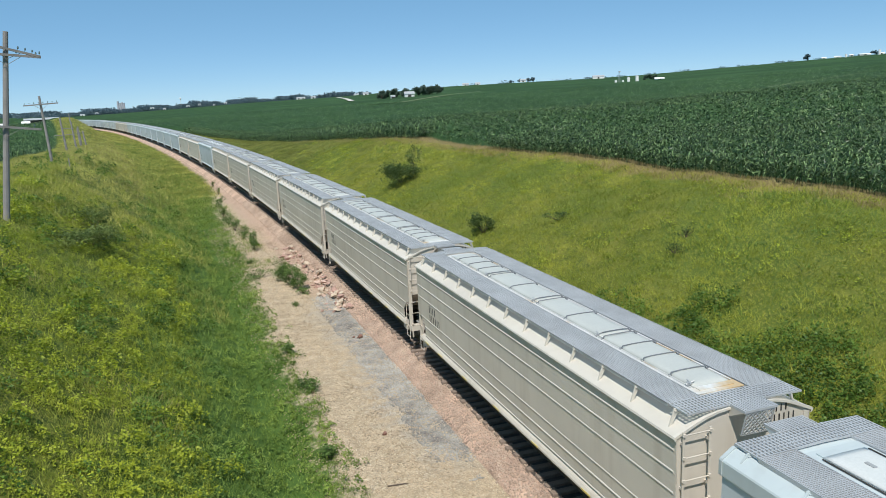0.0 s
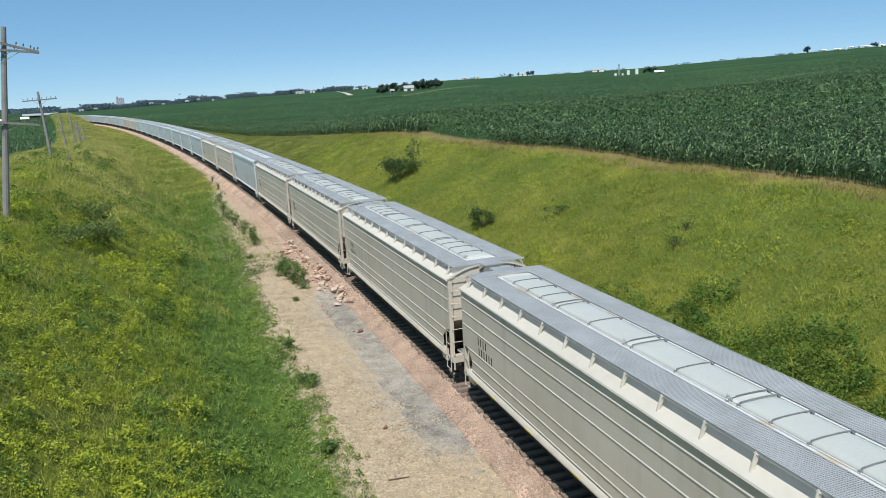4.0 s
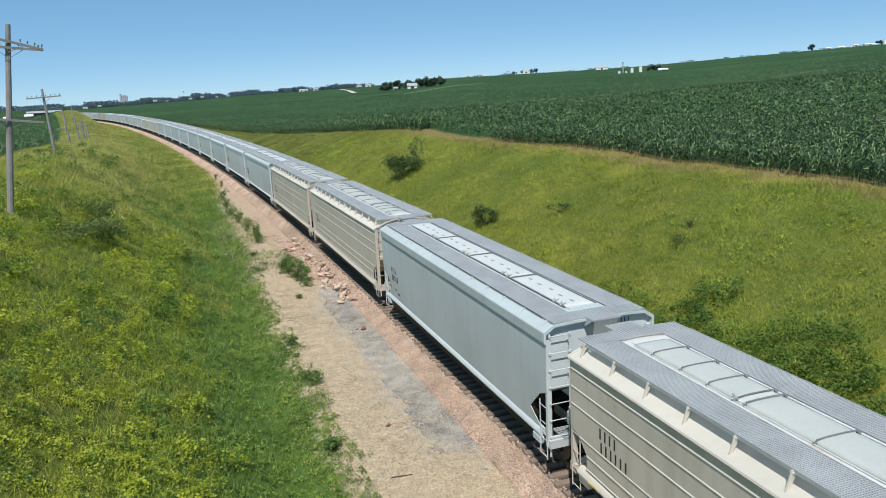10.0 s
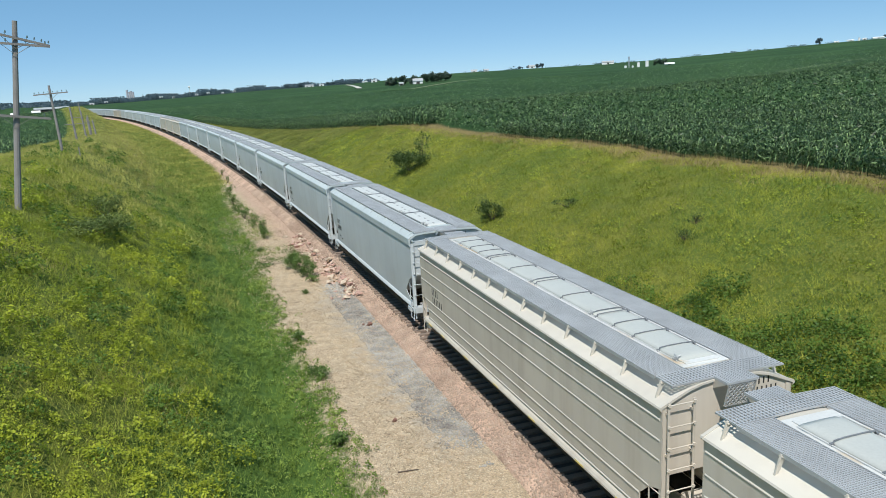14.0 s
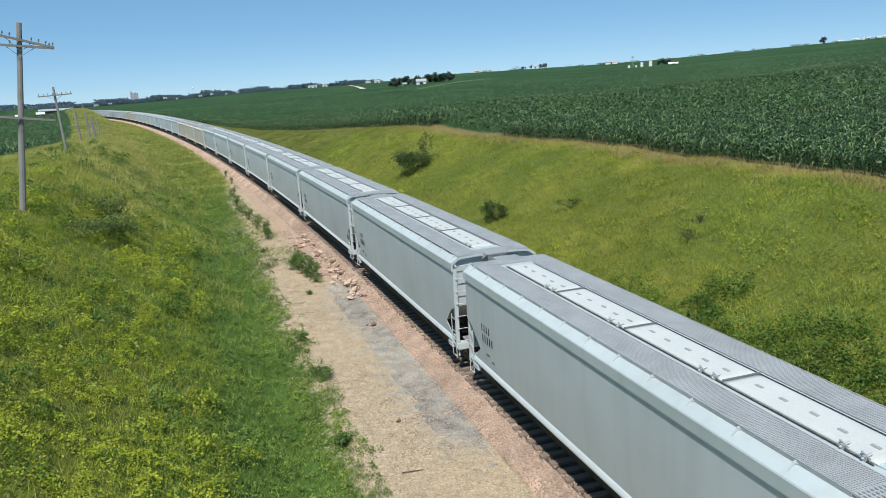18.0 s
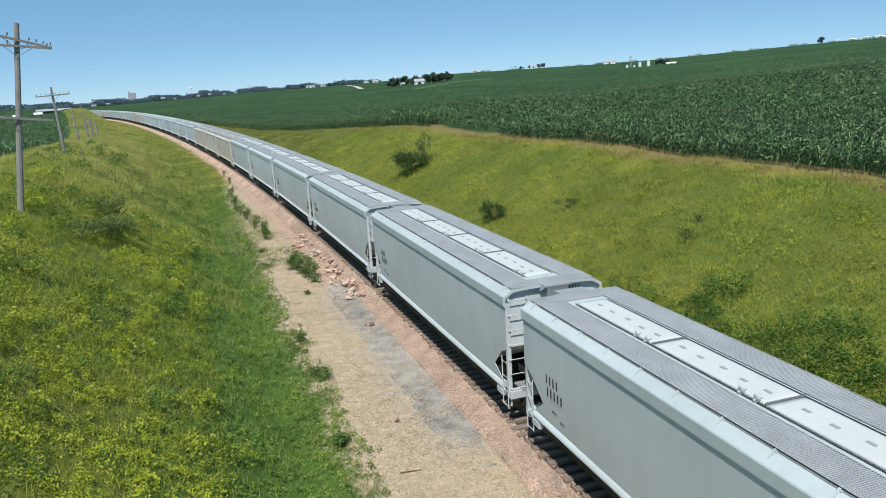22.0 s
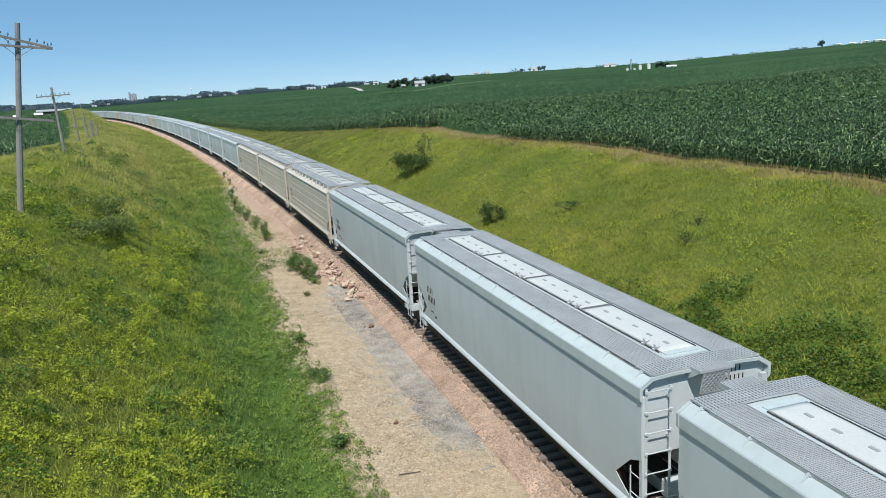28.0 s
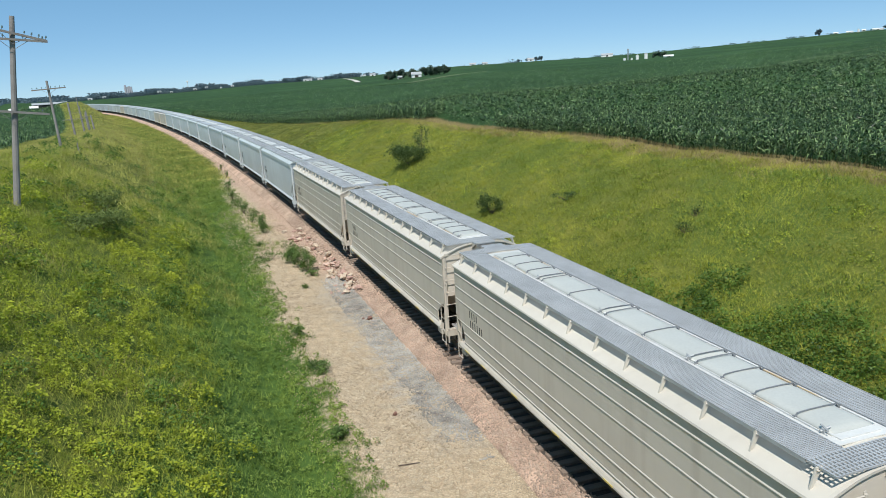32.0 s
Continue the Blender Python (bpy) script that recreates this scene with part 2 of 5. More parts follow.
def ground_material():
    m = bpy.data.materials.new("ground")
    m.use_nodes = True
    n, ln = m.node_tree.nodes, m.node_tree.links
    b = n["Principled BSDF"]
    b.inputs["Roughness"].default_value = 0.95
    b.inputs["Specular IOR Level"].default_value = 0.2
    co = n.new("ShaderNodeTexCoord")

    def attr(name):
        a = n.new("ShaderNodeAttribute")
        a.attribute_name = name
        return a.outputs["Fac"]

    def nz(scale, detail=4, rough=0.6):
        t = n.new("ShaderNodeTexNoise")
        t.inputs["Scale"].default_value, t.inputs["Detail"].default_value, t.inputs["Roughness"].default_value = scale, detail, rough
        ln.new(co.outputs["Object"], t.inputs["Vector"])
        return t.outputs[0]

    def math_(op, a, b_=None, c=None):
        t = n.new("ShaderNodeMath")
        t.operation = op
        for i, v in enumerate((a, b_, c)):
            if v is None:
                continue
            if isinstance(v, (int, float)):
                t.inputs[i].default_value = v
            else:
                ln.new(v, t.inputs[i])
        return t.outputs[0]

    def step(v, lo, hi):
        t = n.new("ShaderNodeMapRange")
        t.interpolation_type = "SMOOTHSTEP"
        t.inputs["From Min"].default_value, t.inputs["From Max"].default_value = lo, hi
        ln.new(v, t.inputs["Value"])
        return t.outputs[0]

    def mix(f, a, c):
        t = n.new("ShaderNodeMix")
        t.data_type = "RGBA"
        for i, v in ((0, f), (6, a), (7, c)):
            if isinstance(v, tuple):
                t.inputs[i].default_value = (*v, 1)
            else:
                ln.new(v, t.inputs[i])
        return t.outputs[2]

    off, stn, reach = attr("offset"), attr("station"), attr("reach")
    big, mid, fine, grit = nz(0.09), nz(0.5), nz(3.0, 6), nz(22.0, 3)
    # banks: yellow-green grass with darker patches; shade in the thatch is toned in
    grass = mix(step(mid, 0.35, 0.65), (0.09, 0.115, 0.018), (0.17, 0.175, 0.032))
    grass = mix(step(big, 0.42, 0.62), grass, (0.085, 0.125, 0.02))
    grass = mix(step(fine, 0.45, 0.75), grass, (0.045, 0.07, 0.014))
    grass = mix(step(nz(9.0, 4), 0.48, 0.7), grass, (0.24, 0.235, 0.05))
    # the ditch on the left: darker, bluer green
    ditch = mix(step(fine, 0.35, 0.7), (0.055, 0.105, 0.02), (0.10, 0.165, 0.034))
    wob = math_("MULTIPLY_ADD", mid, 3.0, off)
    g = mix(math_("MULTIPLY", step(wob, -11.6, -10.4), math_("MULTIPLY", step(wob, 3.0, -2.0), step(stn, 95.0, 50.0))), grass, ditch)
    # crop fields; the shade on the soil is put into this dark green
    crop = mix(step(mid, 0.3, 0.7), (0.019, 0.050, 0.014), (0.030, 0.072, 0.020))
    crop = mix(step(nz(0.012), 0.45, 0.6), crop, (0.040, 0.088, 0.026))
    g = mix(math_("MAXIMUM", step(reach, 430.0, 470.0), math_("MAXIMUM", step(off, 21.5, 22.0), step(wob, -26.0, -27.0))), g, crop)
    # brown dead strip under the edge of the crop
    g = mix(math_("MULTIPLY", math_("MULTIPLY", step(wob, 20.4, 21.4), step(off, 22.4, 21.6)), math_("MULTIPLY", step(stn, 115.0, 75.0), 0.75)), g, (0.24, 0.17, 0.085))
    # gravel strip
    tan = mix(step(fine, 0.35, 0.7), (0.47, 0.352, 0.232), (0.64, 0.497, 0.34))
    tan = mix(step(grit, 0.35, 0.75), tan, (0.30, 0.25, 0.175))
    tan = mix(math_("MULTIPLY", step(nz(1.6, 4), 0.47, 0.68), 0.6), tan, (0.33, 0.265, 0.18))
    coarse = nz(30.0, 2)
    tan = mix(step(coarse, 0.56, 0.68), tan, (0.15, 0.135, 0.115))
    tan = mix(step(coarse, 0.42, 0.34), tan, (0.68, 0.60, 0.46))
    ragged = math_("ADD", off, math_("MULTIPLY_ADD", fine, 2.2, math_("MULTIPLY_ADD", mid, 2.6, -2.4)))
    farther = math_("MULTIPLY", step(stn, 28.0, 50.0), 1.0)
    left_edge = math_("ADD", ragged, math_("ADD", math_("MULTIPLY", farther, -1.0), math_("MULTIPLY", step(stn, 60.0, 110.0), -2.8)))
    inside = math_("MULTIPLY", step(left_edge, -7.0, -6.2), step(off, 5.6, 4.6))
    speck = nz(14.0, 2)
    pink = mix(step(nz(20.0, 3), 0.34, 0.66), (0.25, 0.17, 0.125), (0.64, 0.475, 0.365))
    grey = mix(step(nz(26.0, 3), 0.34, 0.66), (0.15, 0.14, 0.125), (0.56, 0.53, 0.485))
    wander = math_("ADD", math_("MULTIPLY_ADD", mid, 1.8, math_("ADD", off, -1.15)), math_("ADD", math_("MULTIPLY_ADD", fine, 1.9, -0.92), math_("MULTIPLY_ADD", speck, 1.1, -0.5)))
    greys = math_("MULTIPLY", math_("MULTIPLY", step(wander, -5.0, -2.9), step(stn, 31.0, 26.0)), step(stn, 5.5, 10.0))
    pinks = math_("MULTIPLY", step(wander, -3.8, -3.2), step(stn, 26.0, 34.0))
    tan = mix(math_("MULTIPLY", math_("MULTIPLY", greys, step(nz(1.6, 5, 0.7), 0.34, 0.6)), 0.9), tan, grey)
    tan = mix(pinks, tan, pink)
    tan = mix(math_("MULTIPLY", step(wander, -2.4, -2.0), step(stn, 22.0, 30.0)), tan, pink)
    g = mix(inside, g, tan)
    ln.new(g, b.inputs["Base Color"])
    bp = n.new("ShaderNodeBump")
    bp.inputs["Strength"].default_value, bp.inputs["Distance"].default_value = 0.7, 0.12
    ln.new(fine, bp.inputs["Height"])
    ln.new(bp.outputs[0], b.inputs["Normal"])
    return m


ground = build_ground()


# ---- track ----
BED_O = (-2.55, -2.15, -1.8, -1.44, 1.4, 1.75, 3.0, 4.2)
BED_H = (-1.3, -0.66, -0.42, -0.25, -0.24, -0.38, -0.75, -0.98)


def build_track():
    st = np.concatenate([np.arange(-460, 0, 20.0), np.arange(0, 700.1, 4.0)])
    prof = list(zip(BED_O, BED_H))
    verts, faces = [], []
    for s in st:
        for o, h in prof:
            x, y, z, a = on_track(s, o, h)
            verts.append((float(x), float(y), float(z)))
    k = len(prof)
    for i in range(len(st) - 1):
        for j in range(k - 1):
            faces.append((i * k + j, i * k + j + 1, (i + 1) * k + j + 1, (i + 1) * k + j))
    bed = mesh_of("ballast", verts, faces, BALLAST)
    # the middle strip's darker material paints in the shade under the train
    bed.data.materials.append(SHADED_BED)
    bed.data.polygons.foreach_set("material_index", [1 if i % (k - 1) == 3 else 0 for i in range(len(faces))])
    tagged(bed, "pink crushed-stone ballast bed under the rails", "ballast", kind="structure")
    track = tagged(new("railway_track"), "steel rails on weathered wooden sleepers", "railway track", kind="structure")
    for side in (-1, 1):
        bm = bmesh.new()
        prev = None
        for s in st:
            ring = []
            for o, h in ((-0.07, -0.17), (0.07, -0.17), (0.036, -0.02), (0.036, 0.0), (-0.036, 0.0), (-0.036, -0.02)):
                x, y, z, a = on_track(s, side * 0.754 + 0.09 + o, h)
                ring.append(bm.verts.new((float(x), float(y), float(z))))
            if prev:
                for j in range(6):
                    bm.faces.new((prev[j], prev[(j + 1) % 6], ring[(j + 1) % 6], ring[j]))
            prev = ring
        part("rail", bm, RAIL, track)
    me = None
    for i in range(300):
        s = -9 + i * 0.5
        bm = bmesh.new()
        if me is None:
            box(bm, -1.45, 1.30, -0.115, 0.115, -0.36, -0.16)
            bmesh.ops.bevel(bm, geom=bm.edges[:], offset=0.012, segments=1, affect="EDGES")
            tie = part("sleeper", bm, TIE, track)
            me = tie.data
        else:
            bm.free()
            tie = new("sleeper", me)
            tie.parent = track
        x, y, z, a = on_track(s)
        q = random.Random(i)
        tie.matrix_basis = pose(float(x) + q.uniform(-.07, .05), float(y), float(z) + q.uniform(-.012, .01), q.uniform(-1, 1), 0, -math.degrees(a) + q.uniform(-1.2, 1.2))
    bm = bmesh.new()
    for i in range(700):
        s = 141 + i * 0.5
        x, y, z, a = on_track(s)
        for v in box(bm, -1.28, 1.28, -0.11, 0.11, -0.36, -0.17):
            v.co = Matrix.Translation((float(x), float(y), float(z))) @ Matrix.Rotation(-float(a), 4, "Z") @ v.co
    far_ties = part("far_sleepers", bm, TIE, track)
    tagged(far_ties, kind="stuff")


BALLAST = mat("pink_ballast", (0.49, 0.345, 0.262), 0.95, 0, 0.6, 0.45, 0.04, 18)
# near-black: the cars' shade is put into this ballast colour
SHADED_BED = mat("oil_stained_ballast", (0.07, 0.058, 0.05), 0.9, 0, 0.8, 0.35, 0.03, 16)
build_track()

# ---- plants ----
def mesh_np(name, verts, tris, material):
    """A mesh of triangles from arrays."""
    me = bpy.data.meshes.new(name)
    n, m = len(verts), len(tris)
    me.vertices.add(n)
    me.vertices.foreach_set("co", np.ascontiguousarray(verts, np.float32).ravel())
    me.loops.add(3 * m)
    me.loops.foreach_set("vertex_index", np.ascontiguousarray(tris, np.int32).ravel())
    me.polygons.add(m)
    me.polygons.foreach_set("loop_start", np.arange(0, 3 * m, 3, dtype=np.int32))
    me.update(calc_edges=True)
    me.materials.append(material)
    return new(name, me)


def blades(rng, base, height, width, lean):
    """One triangle a blade of grass."""
    n = len(base)
    a, b = rng.uniform(0, 2 * np.pi, n), rng.uniform(0, 2 * np.pi, n)
    side = np.stack([np.cos(a), np.sin(a), np.zeros(n)], 1) * (width / 2)[:, None]
    tip = base + np.stack([np.cos(b) * lean * height, np.sin(b) * lean * height, height], 1)
    v = np.stack([base - side, base + side, tip], 1).reshape(-1, 3)
    return v, np.arange(3 * n).reshape(-1, 3)


def leaves(rng, centre, size, flat=0.6, slim=0.32):
    """One pointed leaf of two triangles at each centre."""
    n = len(centre)
    d = rng.normal(size=(n, 3))
    d[:, 2] *= 1 - flat
    d /= np.linalg.norm(d, axis=1)[:, None]
    q = rng.normal(size=(n, 3))
    q[:, 2] *= 1 - flat
    w = q - (q * d).sum(1)[:, None] * d
    w /= np.linalg.norm(w, axis=1)[:, None]
    l, h = size[:, None], size[:, None] * slim
    v = np.stack([centre - d * l / 2, centre + w * h, centre + d * l / 2, centre - w * h], 1).reshape(-1, 3)
    k = np.arange(n)[:, None] * 4
    return v, np.concatenate([k + [0, 1, 2], k + [0, 2, 3]], 1).reshape(-1, 3)


def scatter(rng, s0, s1, o0, o1, density, keep=None):
    """Points in a stretch of the plan, thinner with distance; density at 25 m, a square metre."""
    n = int((s1 - s0) * (o1 - o0) * density * 1.6)
    s, o = rng.uniform(s0, s1, n), rng.uniform(o0, o1, n)
    x, y, _, _ = on_track(s, o)
    r, az = np.hypot(x, y), np.degrees(np.arctan2(x, y))
    want = np.clip((25.0 / np.maximum(r, 5)) ** 1.25, 0.06, 1.6) / 1.6
    ok = (rng.uniform(size=n) < want) & (np.abs(az) < 37) & (r > 9)
    if keep is not None:
        ok &= keep(s, o, x, y)
    x, y, r, s, o = x[ok], y[ok], r[ok], s[ok], o[ok]
    return x, y, land(x, y)[0], r, s, o


def tufts(rng, x, y, z, r, per, tall, wide, spread):
    n = len(x)
    g = np.clip((r / 25) ** 0.45, 0.8, 2.6)
    c = np.repeat(np.stack([x, y, z], 1), per, 0)
    gg = np.repeat(g, per)
    c[:, :2] += rng.normal(size=(n * per, 2)) * spread * gg[:, None]
    c[:, 2] -= 0.05
    th = np.repeat(rng.uniform(0.6, 1.25, n), per)
    return blades(rng, c, rng.uniform(0.5, 1.15, n * per) * tall * th * np.sqrt(gg), rng.uniform(0.6, 1.3, n * per) * wide * gg, rng.uniform(0.25, 1.25, n * per))


def weeds(rng, x, y, z, r, per, tall, size, spread):
    n = len(x)
    g = np.clip((r / 25) ** 0.5, 0.8, 2.6)
    gg = np.repeat(g, per)
    c = np.repeat(np.stack([x, y, z], 1), per, 0)
    up = rng.uniform(0.1, 1, n * per)
    th = np.repeat(rng.uniform(0.5, 1.3, n), per)
    c[:, :2] += rng.normal(size=(n * per, 2)) * (spread * (1.15 - 0.6 * up) * gg)[:, None]
    c[:, 2] += up * tall * th * np.sqrt(gg)
    return leaves(rng, c, rng.uniform(0.6, 1.4, n * per) * size * gg)


def plants(rng, x, y, z, r, per, tall, size, radius):
    """Leafy plants: each a dome of leaves, open between its neighbours."""
    n = len(x)
    g = np.repeat(np.clip((r / 25) ** 0.35, 0.8, 1.5), per)
    c = np.repeat(np.stack([x, y, z], 1), per, 0)
    a, u = rng.uniform(0, 2 * np.pi, n * per), rng.uniform(0, 1, n * per)
    th = np.repeat(rng.uniform(0.5, 1.3, n), per)
    rr = radius * g * np.sqrt(u) * np.repeat(rng.uniform(0.7, 1.3, n), per)
    c[:, 0] += np.cos(a) * rr
    c[:, 1] += np.sin(a) * rr
    c[:, 2] += tall * th * np.sqrt(g) * (1 - 0.75 * u) * rng.uniform(0.55, 1.05, n * per)
    return leaves(rng, c, rng.uniform(0.6, 1.4, n * per) * size * g, 0.45)


GRASS = leafy("bank_grass", (0.11, 0.17, 0.018), (0.56, 0.58, 0.10), 0.38, 0.55, 1.1, 0.2)
GRASS_R = leafy("slope_grass", (0.12, 0.168, 0.015), (0.62, 0.62, 0.095), 0.36, 0.55, 1.15, 0.13, 0.3, 0.55, (0.25, 0.33, 0.42))
WEED = leafy("bank_weeds", (0.07, 0.14, 0.014), (0.60, 0.64, 0.065), 0.38, 0.5, 1.15, 0.16, 0.3, 1.4, (0.2, 0.35, 0.45))
DITCH = leafy("ditch_grass", (0.06, 0.125, 0.02), (0.37, 0.48, 0.10), 0.35, 0.55, 1.2, 0.4, 0.3, 2.5)
CLUMP = leafy("tall_weed_leaf", (0.045, 0.10, 0.025), (0.26, 0.38, 0.10), 0.3, 0.55, 1.2, 0.4)
BANKSHRUB = leafy("bank_shrub_leaf", (0.045, 0.085, 0.02), (0.26, 0.32, 0.09), 0.3, 0.55, 1.2, 0.4, 0.3, 2.5)
OLIVE_R = leafy("olive_slope_leaf", (0.10, 0.13, 0.03), (0.40, 0.40, 0.11), 0.36, 0.55, 1.1, 0.1, 0.3, 0.6)
OLIVE = leafy("olive_grass", (0.19, 0.22, 0.045), (0.70, 0.65, 0.19), 0.36, 0.55, 1.1, 0.12, 0.3, 0.6)
DRY = leafy("dry_grass", (0.20, 0.165, 0.06), (0.50, 0.41, 0.18), 0.2)
LUSH = leafy("lush_weeds", (0.032, 0.08, 0.014), (0.23, 0.36, 0.06), 0.3, 0.5, 1.2, 0.4)
# pale glints and the dark gaps between leaves are painted as leaf tones
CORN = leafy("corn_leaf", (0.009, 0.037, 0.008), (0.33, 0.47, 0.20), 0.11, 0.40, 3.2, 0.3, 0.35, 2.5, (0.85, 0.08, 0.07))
SHRUB = leafy("shrub_leaf", (0.03, 0.06, 0.014), (0.13, 0.19, 0.05), 0.2, 0.55, 1.3, 0.5)
# bluish greens: the haze of distance is put into both leaf colours
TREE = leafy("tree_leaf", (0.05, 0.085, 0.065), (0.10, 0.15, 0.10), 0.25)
HAZED_WOODS = leafy("far_woods_leaf", (0.095, 0.145, 0.17), (0.14, 0.20, 0.225), 0.45)
STRAW = mat("pale_grass", (0.16, 0.19, 0.09), 0.9, 0, 0.1, 0.35)
BARK = mat("bark", (0.12, 0.09, 0.07), 0.9, 0, 2, 0.3)


def patchy(seed, size, cut):
    return lambda s, o, x, y: soft_noise(x, y, size, seed) > cut


def build_grass():
    rng = np.random.default_rng(5)
    sets = []
    a = scatter(rng, -6, 120, -27, -10.3, 19, lambda s, o, x, y: s < 56 + 25 * soft_noise(x, y, 9, 3))
    sets.append(("bank_grass", GRASS, tufts(rng, *a[:4], 11, 0.36, 0.016, 0.17), "yellow-green rough grass on the bank"))
    a = scatter(rng, 25, 420, -27, -3.4, 20, lambda s, o, x, y: (s > 38 + 26 * soft_noise(x, y, 7, 5)) & ((o < -8.5) | (s > 85)))
    sets.append(("olive_bank_grass", OLIVE, tufts(rng, *a[:4], 9, 0.30, 0.026, 0.18), "olive half-dry grass farther along the bank"))
    a = scatter(rng, -6, 110, -26, -10.8, 7.0, lambda s, o, x, y: soft_noise(x, y, 1.6, 2) > -0.4 + np.clip((s - 28) / 30, 0, 1.0))
    sets.append(("bank_weeds", WEED, plants(rng, *a[:4], 40, 0.40, 0.064, 0.20), "bright green leafy weeds on the bank"))
    a = scatter(rng, -6, 260, -12.4, -4.0, 26, lambda s, o, x, y: (o < -6.3) | (s > 45 + 12 * soft_noise(x, y, 3, 8)))
    sets.append(("ditch_grass", DITCH, tufts(rng, *a[:4], 7, 0.26, 0.024, 0.12), "dense green grass in the ditch"))
    a = scatter(rng, -6, 120, -12.2, -6.0, 7)
    sets.append(("ditch_weeds", DITCH, plants(rng, *a[:4], 26, 0.30, 0.07, 0.17), "low leafy weeds in the ditch"))
    a = scatter(rng, 2, 110, -7.6, -4.4, 3.5, lambda s, o, x, y: soft_noise(x, y, 1.3, 7) + (o + 6.1) * -0.5 > 0.12)
    sets.append(("verge_weeds", DITCH, plants(rng, *a[:4], 26, 0.30, 0.06, 0.16), "thin weeds along the gravel's edge"))
    a = scatter(rng, 60, 260, 5.0, 20.6, 34, lambda s, o, x, y: s > 90 + 20 * soft_noise(x, y, 8, 2))
    sets.append(("olive_slope_grass", OLIVE_R, tufts(rng, *a[:4], 8, 0.26, 0.028, 0.15), "olive grass on the slope farther along"))
    a = scatter(rng, -8, 120, 5.0, 20.6, 42, lambda s, o, x, y: s < 96 + 20 * soft_noise(x, y, 8, 2))
    sets.append(("slope_grass", GRASS_R, tufts(rng, *a[:4], 10, 0.20, 0.020, 0.17), "yellow-green grass on the cutting's slope"))
    a = scatter(rng, -10, 40, 4.6, 11.5, 9, lambda s, o, x, y: soft_noise(x, y, 1.8, 4) * 0.7 + (10.4 - o) * 0.28 - np.clip((s - 11) / 12, 0, 1.5) > 0.0)
    sets.append(("slope_foot_weeds", LUSH, plants(rng, *a[:4], 46, 0.70, 0.095, 0.34), "tall dark green weeds at the slope's foot"))
    a = scatter(rng, -8, 130, 6.0, 20.0, 4.0, patchy(9, 2.0, 0.15))
    sets.append(("slope_weeds", WEED, weeds(rng, *a[:4], 12, 0.36, 0.08, 0.16), "scattered green weeds on the slope"))
    a = scatter(rng, -8, 150, 19.2, 21.6, 18)
    sets.append(("dry_edge_grass", DRY, tufts(rng, *a[:4], 6, 0.32, 0.022, 0.14), "straw-coloured dead grass along the crop's edge"))
    a = scatter(rng, -8, 110, 13.0, 20.4, 16, lambda s, o, x, y: soft_noise(x, y, 3.4, 15) + soft_noise(x, y, 1.2, 3) * 0.5 + (o - 18.5) * 0.16 > 0.30)
    sets.append(("dry_slope_grass", DRY, tufts(rng, *a[:4], 6, 0.30, 0.022, 0.16), "bleached dry grass in patches below the crop"))
    a = scatter(rng, -8, 110, 6.0, 20.0, 16, lambda s, o, x, y: soft_noise(x, y, 4.2, 21) + soft_noise(x, y, 1.5, 8) * 0.5 > 0.32)
    sets.append(("green_slope_grass", DITCH, tufts(rng, *a[:4], 8, 0.28, 0.024, 0.16), "darker green grass in patches on the slope"))
    a = scatter(rng, -6, 400, -26, -11, 11.0, lambda s, o, x, y: soft_noise(x, y, 4, 6) + np.clip((s - 45) / 50, 0, 0.7) > 0.42)
    sets.append(("dry_bank_grass", DRY, tufts(rng, *a[:4], 4, 0.4, 0.015, 0.2), "dry grass stalks on the bank"))
    a = scatter(rng, -6, 45, -24, -9.5, 0.5)
    sets.append(("bank_weed_mounds", WEED, plants(rng, *a[:4], 110, 0.7, 0.10, 0.45), "mounds of bright leafy weeds on the bank"))
    a = scatter(rng, -6, 120, -24, -9.0, 0.28)
    sets.append(("dark_weed_mounds", LUSH, plants(rng, *a[:4], 110, 0.65, 0.10, 0.45), "mounds of dark green weeds on the bank"))
    a = scatter(rng, -8, 120, 6.0, 20.0, 0.10)
    sets.append(("slope_weed_mounds", LUSH, plants(rng, *a[:4], 50, 0.35, 0.07, 0.40), "dark green weed mounds on the slope"))
    a = scatter(rng, -8, 150, 6.0, 20.6, 3.0, patchy(12, 3.0, 0.1))
    sets.append(("tall_slope_grass", GRASS_R, tufts(rng, *a[:4], 12, 0.36, 0.014, 0.2), "taller seeding grass on the slope"))
    for name, m, (v, t), label in sets:
        tagged(mesh_np(name, v, t, m), label, "grass" if "grass" in name else "weeds", kind="stuff")


def corn_leaves(rng, base, z0, azim, length, width, rise, droop):
    """Arched corn leaves: five points, three triangles each."""
    n = len(base)
    out = np.stack([np.cos(azim), np.sin(azim), np.zeros(n)], 1)
    sd = np.stack([-np.sin(azim), np.cos(azim), np.zeros(n)], 1)
    b = base + np.array([0, 0, 1.0]) * z0[:, None]
    mid = b + out * (length * 0.5)[:, None]
    mid[:, 2] += rise
    tip = b + out * length[:, None]
    tip[:, 2] += rise - droop
    w = (width / 2)[:, None]
    v = np.stack([b - sd * w * 0.5, b + sd * w * 0.5, mid - sd * w, mid + sd * w, tip], 1).reshape(-1, 3)
    k = np.arange(n)[:, None] * 5
    return v, np.concatenate([k + [0, 1, 3], k + [0, 3, 2], k + [2, 3, 4]], 1).reshape(-1, 3)


